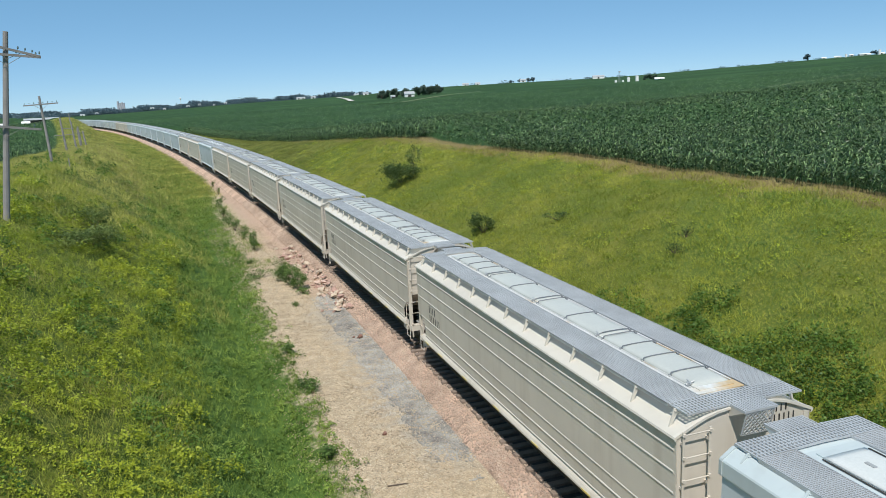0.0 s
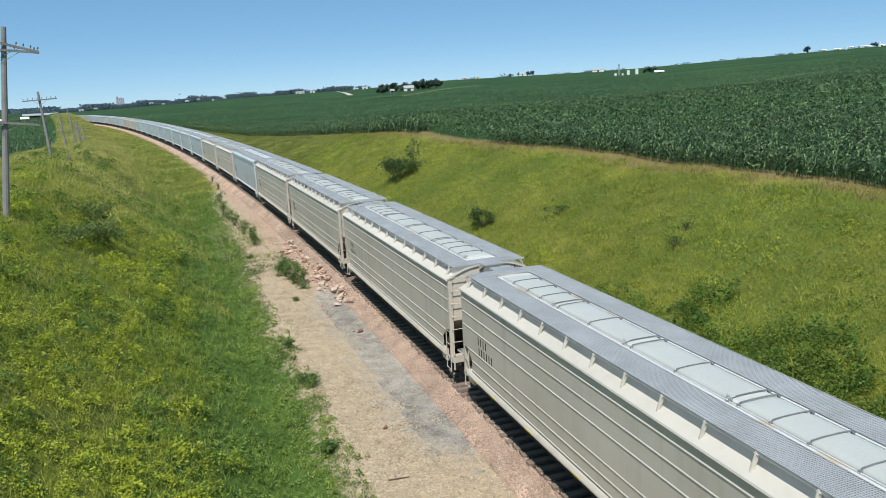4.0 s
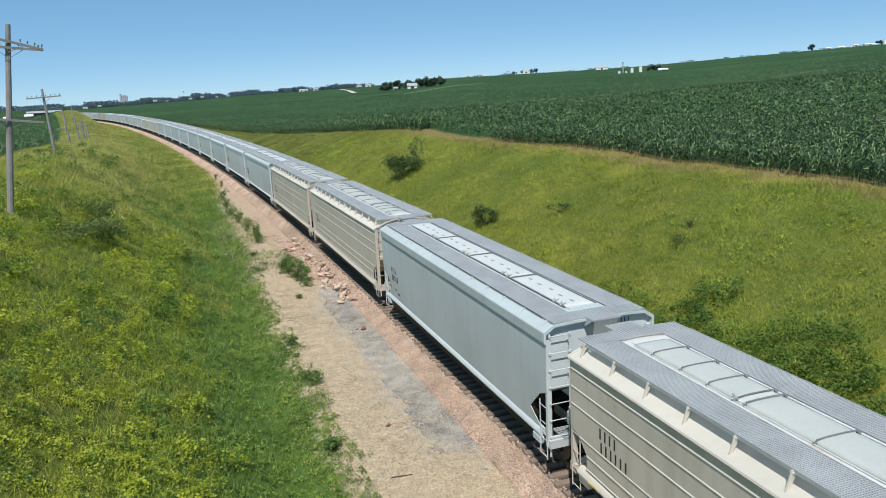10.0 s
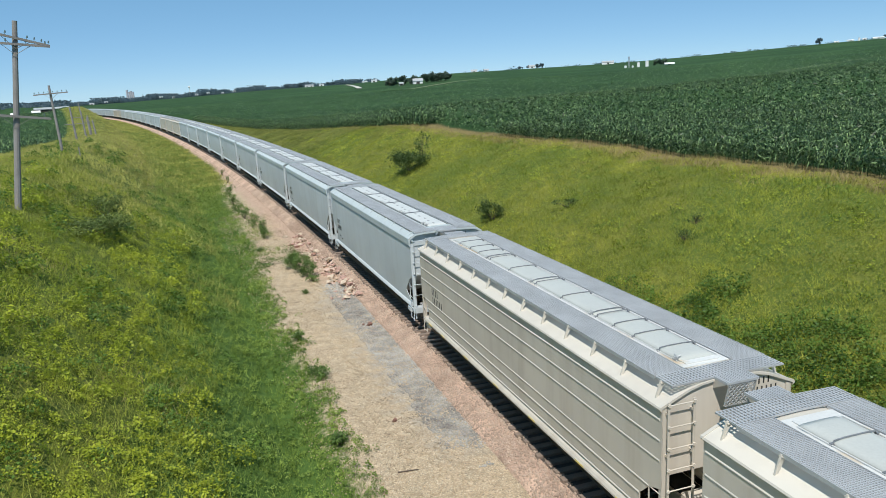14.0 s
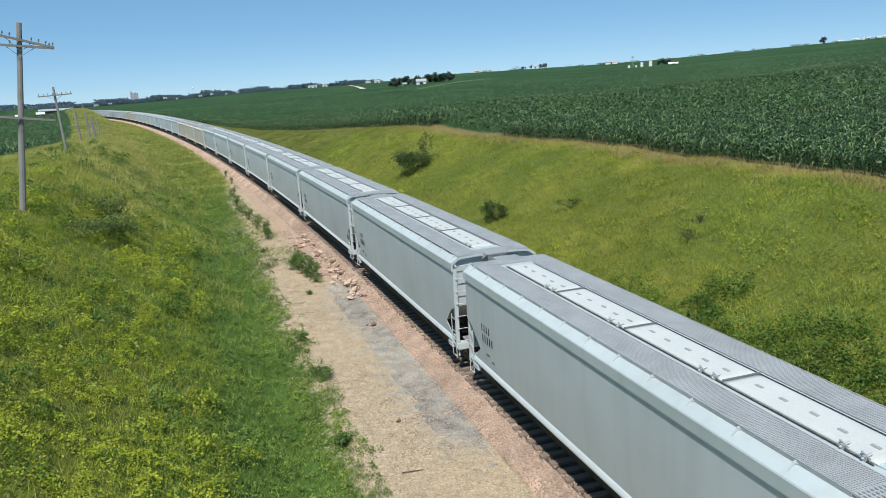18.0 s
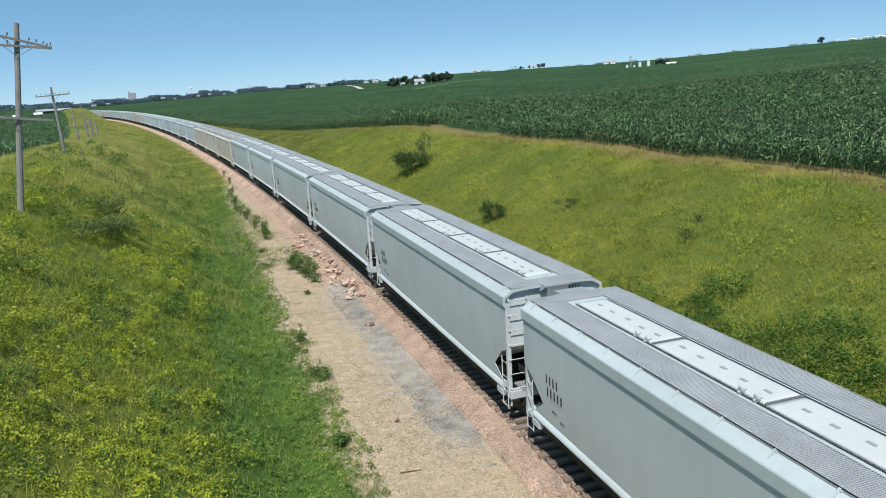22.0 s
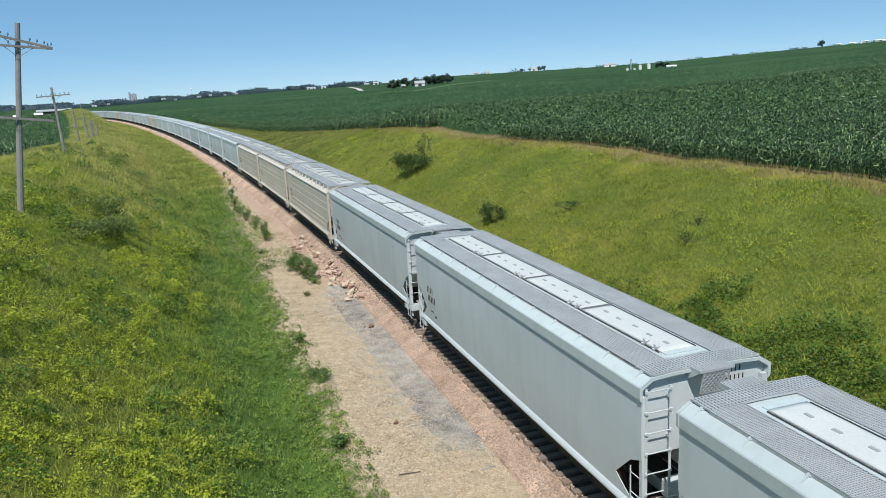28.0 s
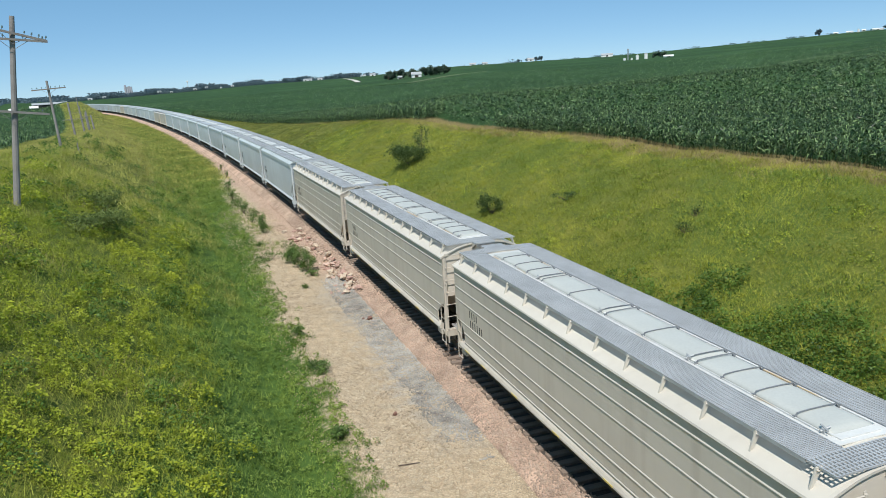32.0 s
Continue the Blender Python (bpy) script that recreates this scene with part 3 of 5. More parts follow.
def corn_block(rng, x, y, z, per, low, high, scale):
    n = len(x)
    base = np.repeat(np.stack([x, y, z], 1), per, 0)
    hgt = np.repeat(rng.uniform(0.88, 1.12, n), per)
    low, high = np.repeat(np.broadcast_to(low, n), per), np.repeat(np.broadcast_to(high, n), per)
    lvl = np.tile(np.linspace(0, 1, per), n)
    z0 = (low + (high - low) * lvl) * hgt
    az = np.repeat(rng.uniform(0, 2 * np.pi, n), per) + np.tile(np.arange(per) * np.pi, n) + rng.normal(size=n * per) * 0.35
    ln = rng.uniform(0.55, 0.9, n * per) * (1.1 - 0.35 * lvl) * scale
    return corn_leaves(rng, base, z0, az, ln, rng.uniform(0.09, 0.14, n * per) * scale, rng.uniform(0.10, 0.36, n * per) * scale, rng.uniform(0.15, 0.75, n * per) * scale)


def build_corn():
    rng = np.random.default_rng(11)
    # front rows, whole plants
    o = 21.2 + 0.76 * np.arange(46)
    s = np.arange(-12, 100, 0.21)
    S2, O2 = np.meshgrid(s, o)
    S2, O2 = S2.ravel() + rng.normal(size=S2.size) * 0.05, O2.ravel() + rng.normal(size=S2.size) * 0.04
    x, y, _, _ = on_track(S2, O2)
    r, az = np.hypot(x, y), np.degrees(np.arctan2(x, y))
    ok = (np.abs(az) < 35) & (r < 78)
    x, y, z = x[ok], y[ok], land(x[ok], y[ok])[0]
    v, t = corn_block(rng, x, y, z, 6, 0.25, 1.05, 0.60)
    c = np.repeat(np.stack([x, y, z], 1), 10, 0)
    c[:, :2] += rng.normal(size=(len(c), 2)) * 0.2
    c[:, 2] += rng.uniform(0.35, 1.2, len(c))
    lv, lt = leaves(rng, c, rng.uniform(0.18, 0.42, len(c)), 0.25, 0.13)
    v, t = np.concatenate([v, lv]), np.concatenate([t, lt + len(v)])
    sv, stt = blades(rng, np.stack([x, y, z], 1), np.full(len(x), 1.0), np.full(len(x), 0.035), np.full(len(x), 0.03))
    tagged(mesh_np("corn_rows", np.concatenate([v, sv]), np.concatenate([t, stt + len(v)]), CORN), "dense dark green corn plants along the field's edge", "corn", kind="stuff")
    # behind them the tops alone
    n = 25000
    rr, aa = rng.uniform(70 ** 1.5, 200 ** 1.5, n) ** (1 / 1.5), np.radians(rng.uniform(-20, 35, n))
    x, y = rr * np.sin(aa), rr * np.cos(aa)
    st, of = track_coords(x, y)
    ok = of > 21.2
    x, y = x[ok], y[ok]
    b = smooth01((rr[ok] - 80) / 40) * smooth01((of[ok] - 21.5) / 2.5)
    v, t = corn_block(rng, x, y, land(x, y)[0], 3, 0.55 - 0.6 * b, 1.0 - 0.85 * b, 0.62)
    c = np.repeat(np.stack([x, y, land(x, y)[0] + 0.75 - 0.8 * b], 1), 4, 0)
    c[:, :2] += rng.normal(size=(len(c), 2)) * 0.25
    c[:, 2] += rng.uniform(0.0, 0.45, len(c))
    lv, lt = leaves(rng, c, rng.uniform(0.25, 0.55, len(c)), 0.25, 0.13)
    v, t = np.concatenate([v, lv]), np.concatenate([t, lt + len(v)])
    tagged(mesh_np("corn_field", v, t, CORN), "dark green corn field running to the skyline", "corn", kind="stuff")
    # a ragged front along the field's edge where it runs away from the near rows
    S2, O2 = np.meshgrid(np.arange(78, 330, 0.32), 21.15 + 0.42 * np.arange(7))
    S2, O2 = S2.ravel() + rng.normal(size=S2.size) * 0.15, O2.ravel() + rng.normal(size=S2.size) * 0.12
    x, y, _, _ = on_track(S2, O2)
    lift = 1.55 * smooth01((np.hypot(x, y) - 80) / 40) * smooth01((O2 - 21.5) / 2.5)
    v, t = corn_block(rng, x, y, land(x, y)[0] - lift * 0.7, 5, 0.3, 1.45, 1.0)
    tagged(mesh_np("corn_edge", v, t, CORN), "ragged dark green corn along the crest of the cutting", "corn", kind="stuff")
    n = 42000
    rr, aa = rng.uniform(160 ** 0.5, 620 ** 0.5, n) ** 2, np.radians(rng.uniform(-27, 35, n))
    x, y = rr * np.sin(aa), rr * np.cos(aa)
    st, of = track_coords(x, y)
    ok = (of > 22.0)
    x, y, rr = x[ok], y[ok], rr[ok]
    v, t = corn_block(rng, x, y, land(x, y)[0] - 1.4, 2, 1.2, 1.52, 1.15)
    tagged(mesh_np("far_corn", v, t, CORN), "corn tops far out in the field", "corn", kind="stuff")
    n = 15000
    rr, aa = rng.uniform(60 ** 0.5, 640 ** 0.5, n) ** 2, np.radians(rng.uniform(-34, -23, n))
    x, y = rr * np.sin(aa), rr * np.cos(aa)
    st, of = track_coords(x, y)
    ok = of < -28
    x, y = x[ok], y[ok]
    v, t = corn_block(rng, x, y, land(x, y)[0] - 1.0, 3, 1.0, 1.4, 1.3)
    tagged(mesh_np("field_beyond_bank", v, t, CORN), "green crop in the field behind the pole line", "crop", kind="stuff")


def shrub(x, y, wide, tall, label, material, n=700, leaf=0.13, seed=1, name="shrub", category="bush"):
    """Stems from one foot and an uneven crown of leaves in lobes."""
    rng = np.random.default_rng(seed)
    z = float(land(x, y)[0][0])
    root = tagged(new(name), label, category)
    root.location = (x, y, z - 0.05)
    lobes = np.stack([rng.normal(size=9) * wide * 0.24, rng.normal(size=9) * wide * 0.24, rng.uniform(0.3, 0.85, 9) * tall], 1)
    for l in lobes:
        bm = bmesh.new()
        rod(bm, (0, 0, 0), (l[0] * 0.5, l[1] * 0.5, l[2] * 0.55), 0.02 + 0.008 * tall, 5, 0.012)
        rod(bm, (l[0] * 0.5, l[1] * 0.5, l[2] * 0.55), tuple(l), 0.012, 5, 0.005)
        part("stem", bm, BARK, root)
    c = lobes[rng.integers(0, 9, n)] + rng.normal(size=(n, 3)) * np.array([wide, wide, tall]) * 0.12
    c[:, 2] = np.abs(c[:, 2])
    v, t = leaves(rng, c, rng.uniform(0.6, 1.4, n) * leaf, 0.3)
    fol = mesh_np("foliage", v, t, material)
    fol.parent = root
    return root


def build_shrubs():
    for i, (x, y, w, h, n, lf, lab, m) in enumerate((
            (-2.6, 75.2, 4.0, 2.4, 3600, 0.16, "large dark green shrub on the grassy slope", SHRUB),
            (-1.2, 76.6, 1.4, 3.3, 400, 0.17, "tall thin dark green sapling on the slope", SHRUB),
            (3.9, 52.4, 1.7, 1.5, 1600, 0.11, "round dark green bush at the slope's foot", SHRUB),
            (8.6, 48.4, 1.6, 0.6, 420, 0.09, "low spreading green bush on the slope", SHRUB),
            (12.4, 36.6, 1.1, 0.7, 300, 0.08, "low leafy green bush on the slope", SHRUB),
            (13.3, 37.6, 0.7, 0.7, 160, 0.08, "slim leafy green bush on the slope", SHRUB),
            (-20.3, 45.0, 2.0, 1.6, 2400, 0.10, "grey-green rounded shrub on the bank", BANKSHRUB),
            (-18.9, 41.5, 3.6, 1.3, 3600, 0.10, "wide grey-green shrub on the bank", BANKSHRUB),
            (-18.4, 38.0, 3.2, 1.0, 2600, 0.10, "sprawling grey-green shrub on the bank", BANKSHRUB))):
        shrub(x, y, w, h, lab, m, n, lf, 20 + i)
    for i, (s, o, w, h, n) in enumerate(((32.2, -3.8, 1.0, 1.0, 520), (33.4, -3.9, 1.2, 1.2, 620), (35.0, -4.1, 1.2, 1.2, 560), (37.0, -4.1, 1.0, 1.1, 420), (31.0, -3.7, 0.8, 0.5, 160), (36.5, -5.6, 1.6, 0.7, 300), (49.0, -4.4, 0.7, 1.3, 260), (46.5, -4.7, 0.9, 1.2, 300),
                                         (52.0, -4.9, 1.0, 1.3, 320), (57.0, -5.0, 1.3, 1.2, 340), (62.0, -5.1, 1.4, 1.2, 360), (67.0, -5.0, 1.3, 1.2, 320), (74.0, -4.6, 0.9, 1.1, 240), (15.4, -6.1, 0.9, 0.6, 300),
                                         (9.4, -6.6, 0.7, 0.6, 260), (20.5, -6.3, 0.6, 0.5, 200), (87.0, -3.4, 0.5, 1.0, 120), (79.0, -3.9, 0.6, 0.9, 140), (97.0, -3.0, 0.5, 1.0, 120), (28.4, -4.6, 0.4, 0.3, 60), (41.5, -5.6, 0.6, 0.5, 100))):
        x, y, _, _ = on_track(s, o)
        shrub(float(x), float(y), w, h, "tall green weed clump at the gravel's edge", CLUMP, n * 3, 0.075, 60 + i, "weed_clump", "weeds")


build_grass()
build_corn()
build_shrubs()


# ---- stones ----
def rock_mesh(seed, material):
    rng = random.Random(seed)
    bm = bmesh.new()
    for i in range(11):
        d = Vector((rng.gauss(0, 1), rng.gauss(0, 1), rng.gauss(0, 1))).normalized() * rng.uniform(0.42, 0.6)
        bm.verts.new((d.x * 1.3, d.y * 0.95, d.z * 0.75))
    hull = bmesh.ops.convex_hull(bm, input=bm.verts[:])
    bmesh.ops.delete(bm, geom=[v for v in bm.verts if not v.link_faces], context="VERTS")
    me = bpy.data.meshes.new("rock")
    bm.to_mesh(me)
    bm.free()
    me.materials.append(material)
    return me


def build_rocks():
    rng = random.Random(8)
    tones = (ROCK, mat("tan_rock", (0.56, 0.46, 0.36), 0.9, 0, 1.5, 0.3, 0.01, 14), mat("rose_rock", (0.46, 0.30, 0.25), 0.9, 0, 1.5, 0.35, 0.01, 14))
    kinds = [rock_mesh(i, tones[i % 3]) for i in range(9)]
    for i in range(190):
        s = rng.uniform(25.5, 46) if i > 14 else rng.uniform(26.5, 30.5)
        o = -1.9 - abs(rng.gauss(0, 0.6)) - (0.15 if s > 36 else 0)
        size = rng.choice((0.09, 0.12, 0.14, 0.16, 0.2, 0.24, 0.3, 0.42)) * (1.3 if i < 8 else 0.95)
        x, y, _, _ = on_track(s, o)
        ob = tagged(new("rock", rng.choice(kinds)), "broken pink granite rock lying on the ballast's edge", "rock", "rocks beside the track")
        ob.matrix_basis = pose(float(x), float(y), float(land(x, y)[0][0]) + size * 0.24 + max(0.0, (o + 2.5) * 0.7), rng.uniform(-20, 20), rng.uniform(-20, 20), rng.uniform(0, 360)) @ Matrix.Scale(size, 4)
    brown = rock_mesh(31, mat("brown_rock", (0.25, 0.13, 0.10), 0.9, 0, 3, 0.3))
    for s, o, size in ((21.0, -2.75, 0.34), (21.2, -3.0, 0.16), (10.2, -4.5, 0.22), (17.3, -2.1, 0.16)):
        x, y, _, _ = on_track(s, o)
        ob = tagged(new("rock", brown), "dark reddish-brown stone lying on the gravel", "rock", "brown stones")
        ob.matrix_basis = pose(float(x), float(y), float(land(x, y)[0][0]) + size * 0.25, 5, 0, 40) @ Matrix.Scale(size, 4)
    x, y, _, _ = on_track(6.6, -5.0)
    bm = bmesh.new()
    rod(bm, (-0.35, 0, 0.03), (0.3, 0.1, 0.05), 0.025, 6, 0.012)
    me = bpy.data.meshes.new("stick")
    bm.to_mesh(me)
    bm.free()
    me.materials.append(BARK)
    st = tagged(new("stick", me), "dry brown stick lying on the gravel", "stick")
    st.location = (float(x), float(y), float(land(x, y)[0][0]))


def pebbles(name, n, s0, s1, o0, o1, lo, hi, material, label, height, seed, ragged=False):
    """Loose stones as flattened octahedra."""
    rng = np.random.default_rng(seed)
    s = s0 + (s1 - s0) * rng.uniform(0, 1, n) ** 1.5
    o = rng.uniform(o0, o1, n)
    x, y, zt, _ = on_track(s, o)
    if ragged:
        ok = soft_noise(x, y, 0.8, seed) * 0.7 + soft_noise(x, y, 2.2, seed + 5) * 0.55 + 0.75 - 1.6 * (1 - smooth01((s - s0) / 3.5)) - np.abs((o - (o0 + o1) / 2) / ((o1 - o0) / 2)) ** 2 > rng.uniform(-0.9, 1.0, n)
        s, o, x, y, zt = s[ok], o[ok], x[ok], y[ok], zt[ok]
        n = len(s)
    z = height(s, o, x, y, zt)
    c = np.stack([x, y, z], 1)
    size = rng.uniform(lo, hi, n) * np.clip(1 + (s - 20) / 80, 1, 2)
    a = rng.normal(size=(n, 3))
    a /= np.linalg.norm(a, axis=1)[:, None]
    b = np.cross(a, rng.normal(size=(n, 3)))
    b /= np.linalg.norm(b, axis=1)[:, None]
    d = np.cross(a, b)
    a, b, d = a * (size * 0.7)[:, None], b * (size * 0.5)[:, None], d * (size * 0.4)[:, None]
    v = np.stack([c + a, c + b, c - a, c - b, c + d, c - d], 1).reshape(-1, 3)
    k = np.arange(n)[:, None] * 6
    t = np.concatenate([k + f for f in ([0, 1, 4], [1, 2, 4], [2, 3, 4], [3, 0, 4], [1, 0, 5], [2, 1, 5], [3, 2, 5], [0, 3, 5])], 1).reshape(-1, 3)
    tagged(mesh_np(name, v, t, material), label, "gravel", kind="stuff")


def stone_material(name, low, high):
    return leafy(name, low, high, 0.0, 0.9)


def build_pebbles():
    def bed(s, o, x, y, zt):
        return np.maximum(zt + np.interp(o, BED_O, BED_H), land(x, y)[0]) + 0.012

    def flat(s, o, x, y, zt):
        return land(x, y)[0] + 0.012

    pebbles("ballast_stones", 23000, -6, 75, -2.25, -1.2, 0.05, 0.10, stone_material("pink_stones", (0.24, 0.17, 0.13), (0.64, 0.50, 0.40)), "loose pink crushed stones on the ballast", bed, 1, True)
    pebbles("grey_stones", 15000, 6, 30, -3.6, -1.8, 0.04, 0.09, stone_material("grey_stones", (0.11, 0.105, 0.10), (0.58, 0.56, 0.52)), "loose grey crushed stones beside the ballast", flat, 2, True)
    pebbles("tan_pebbles", 22000, -2, 60, -7.6, -2.6, 0.03, 0.07, stone_material("tan_stones", (0.16, 0.125, 0.09), (0.74, 0.585, 0.40)), "small tan pebbles on the gravel strip", flat, 3, True)


build_rocks()
build_pebbles()


# ---- poles ----
def telegraph_pole(base, top, arms, label, thick=0.15):
    """A shaft from base to top; arms: (height up the shaft, half length to each side, tilt in degrees, pins)."""
    b, t = Vector(base), Vector(top)
    pole = tagged(new("telegraph_pole"), label, "utility pole", "old poles along the railway")
    pole.location = b
    up = t - b
    bm = bmesh.new()
    rod(bm, (0, 0, -0.6), tuple(up), thick, 10, thick * 0.72)
    part("shaft", bm, POLE, pole)
    a = math.atan2(b.x, b.y) - 0.16
    across, ahead = Vector((math.cos(a), -math.sin(a), 0)), Vector((math.sin(a), math.cos(a), 0))
    for frac, left, right, tilt, pins in arms:
        c = up * frac - ahead * (thick + 0.05)
        w = across * math.cos(radians(tilt)) - Vector((0, 0, 1)) * math.sin(radians(tilt))
        n = w.cross(ahead).normalized()
        n = n if n.z > 0 else -n
        bm = bmesh.new()
        vs = []
        for e in (-left, right):
            for p in (-0.045, 0.045):
                for q in (-0.055, 0.055):
                    vs.append(bm.verts.new(c + w * e + ahead * p + n * q))
        for f in ((0, 1, 3, 2), (4, 6, 7, 5), (0, 4, 5, 1), (2, 3, 7, 6), (0, 2, 6, 4), (1, 5, 7, 3)):
            bm.faces.new([vs[i] for i in f])
        arm = part("crossarm", bm, POLE, pole)
        for i in range(pins):
            e = -left + (left + right) * (i + 0.25) / (pins - 0.5)
            if abs(e) < 0.18:
                continue
            bm = bmesh.new()
            p = c + w * e + n * 0.05
            rod(bm, tuple(p), tuple(p + n * 0.10), 0.012, 5)
            rod(bm, tuple(p + n * 0.08), tuple(p + n * 0.19), 0.045, 8, 0.03)
            part("insulator", bm, GLASSY, arm)
        for sg, ext in ((-1, left), (1, right)):
            if ext > 0.7:
                bm = bmesh.new()
                rod(bm, tuple(c + w * sg * 0.62 - n * 0.05), tuple(c - up.normalized() * 0.5), 0.014, 5)
                part("brace", bm, POLE, arm)
    return pole


def on_land(s, o):
    x, y, _, _ = on_track(s, o)
    return float(x), float(y), float(land(x, y)[0][0])


def build_poles():
    telegraph_pole((-21.0, 37.3, 6.0), (-19.9, 37.9, 14.6), ((0.905, 1.5, 1.5, 15, 10), (0.872, 1.5, 1.5, 5, 4), (0.475, 1.5, 1.55, 8, 3)), "weathered grey wooden telegraph pole with broken crossarms", 0.168)
    telegraph_pole((-36.6, 74.6, 5.6), (-36.9, 74.5, 12.2), ((0.88, 1.52, 1.52, -3, 8),), "leaning grey wooden telegraph pole with one crossarm")
    telegraph_pole((-70.4, 150.0, 2.7), (-70.9, 149.9, 9.3), ((0.5, 1.7, 0.3, 0, 0),), "bare grey wooden telegraph pole on the bank", 0.24)
    for s, o, h, arms in ((189.0, -22.3, 6.2, ((0.52, 2.4, 0.4, 0, 0), (0.74, 2.2, 0.3, 3, 0))), (218.2, -21.1, 5.2, ((0.62, 1.6, 0.3, 2, 0),)), (215.2, -20.0, 4.0, ()), (205, -21.3, 4.8, ((0.8, 0.9, 0.9, 5, 0),)), (335, -22.0, 4.5, ())):
        x, y, z = on_land(s, o)
        telegraph_pole((x, y, z), (x - 0.55, y + 0.1, z + h), arms, "bare grey wooden telegraph pole farther along the bank", 0.25)
    for s, o in ((65.6, -18.5), (120, -20.4)):
        x, y, z = on_land(s, o)
        bm = bmesh.new()
        rod(bm, (0, 0, -0.3), (-0.08, 0.02, 0.95), 0.06, 7, 0.05)
        me = bpy.data.meshes.new("fence_post")
        bm.to_mesh(me)
        bm.free()
        me.materials.append(POLE)
        p = tagged(new("fence_post", me), "thin weathered wooden fence post in the grass", "post", "posts on the bank")
        p.location = (x, y, z)


build_poles()


# ---- far things ----
def far_at(az, r):
    x, y = r * math.sin(radians(az)), r * math.cos(radians(az))
    return x, y, float(land(x, y)[0][0])


def shed(az, r, long, wide, eave, ridge, turn, label, category="barn", roof_m=None, wall_m=None, doors=1, lift=0.0):
    """A gabled building: walls, two roof slopes with an overhang, doors."""
    x, y, z = far_at(az, r)
    root = tagged(new(category.replace(" ", "_")), label, category)
    root.matrix_basis = pose(x, y, z - 0.3 + lift, 0, 0, turn - az)
    bm = bmesh.new()
    prism(bm, [(-wide / 2, 0), (wide / 2, 0), (wide / 2, eave), (0, ridge), (-wide / 2, eave)], -long / 2, long / 2)
    part("wall", bm, wall_m or WHITE, root)
    for sg in (-1, 1):
        bm = bmesh.new()
        k = (ridge - eave) / (wide / 2)
        q = [(sg * (wide / 2 + 0.5), eave - 0.5 * k + 0.03), (0, ridge + 0.03), (0, ridge + 0.33), (sg * (wide / 2 + 0.5), eave - 0.5 * k + 0.33)]
        prism(bm, q if sg < 0 else q[::-1], -long / 2 - 0.4, long / 2 + 0.4)
        part("roof", bm, roof_m or ROOFM, root)
    for i in range(doors):
        bm = bmesh.new()
        cx = (i + 0.5) * long / doors - long / 2
        box(bm, cx - 1.6, cx + 1.6, -wide / 2 - 0.12, -wide / 2 + 0.02, 0.3, min(eave * 0.8, 3.6))
        part("door", bm, DARK, root)
    return root


def bin_tower(az, r, rad, high, label, cone=0.4, material=None, category="silo", dx=0.0):
    x, y, z = far_at(az, r)
    root = tagged(new(category.replace(" ", "_")), label, category)
    root.location = (x + dx, y, z - 0.5)
    bm = bmesh.new()
    rod(bm, (0, 0, 0), (0, 0, high), rad, 20)
    part("wall", bm, material or WHITE, root)
    bm = bmesh.new()
    rod(bm, (0, 0, high + 0.02), (0, 0, high + rad * cone), rad * 1.04, 20, rad * 0.15)
    part("roof", bm, ROOFM if material is None else material, root)
    return root


def far_tree(az, r, high, wide, label="round dark green tree near the farmstead", seed=1, lift=0.0):
    rng = np.random.default_rng(seed)
    x, y, z = far_at(az, r)
    root = tagged(new("tree"), label, "tree")
    root.location = (x, y, z - 0.3 + lift)
    bm = bmesh.new()
    rod(bm, (0, 0, 0), (0, 0, high * 0.5), high * 0.03, 7, high * 0.015)
    for i in range(5):
        a = i * 1.3
        rod(bm, (0, 0, high * (0.25 + 0.05 * i)), (math.cos(a) * wide * 0.3, math.sin(a) * wide * 0.3, high * (0.5 + 0.07 * i)), high * 0.014, 5, high * 0.005)
    part("trunk", bm, BARK, root)
    n = 800
    lobes = np.stack([rng.normal(size=8) * wide * 0.22, rng.normal(size=8) * wide * 0.22, rng.uniform(0.25, 0.82, 8) * high], 1)
    c = lobes[rng.integers(0, 8, n)] + rng.normal(size=(n, 3)) * np.array([wide, wide, high]) * 0.085
    v, t = leaves(rng, c, rng.uniform(0.6, 1.4, n) * high * 0.16, 0.2)
    cr = mesh_np("crown", v, t, TREE if r < 1000 else HAZED_WOODS)
    cr.parent = root
    return root


def woods(name, az0, az1, r0, r1, count, high, label, seed, cut=-0.2):
    """A far belt of trees as leaf clumps, uneven along its length."""
    rng = np.random.default_rng(seed)
    az, r = rng.uniform(az0, az1, count), rng.uniform(r0, r1, count)
    ok = np.sin(az * 2.9 + seed) + np.sin(az * 7.3 + 2 * seed) * 0.7 + np.sin(az * 17.0) * 0.4 > cut
    az, r = np.radians(az[ok]), r[ok]
    x, y = r * np.sin(az), r * np.cos(az)
    z = land(x, y)[0]
    h = high * rng.uniform(0.6, 1.15, len(x)) * (0.8 + 0.22 * np.sin(np.degrees(az) * 1.9 + seed) + 0.18 * np.sin(np.degrees(az) * 5.3))
    per = 26
    c = np.repeat(np.stack([x, y, z], 1), per, 0)
    hh = np.repeat(h, per)
    c += np.clip(rng.normal(size=c.shape), -1.5, 1.5) * np.stack([hh * 1.3, hh * 1.3, hh * 0.5], 1) * 0.34
    c[:, 2] += hh * 0.30
    v, t = leaves(rng, c, rng.uniform(0.5, 1.2, len(c)) * hh * 0.24, 0.1)
    tagged(mesh_np(name, v, t, HAZED_WOODS), label, "woods", kind="stuff")


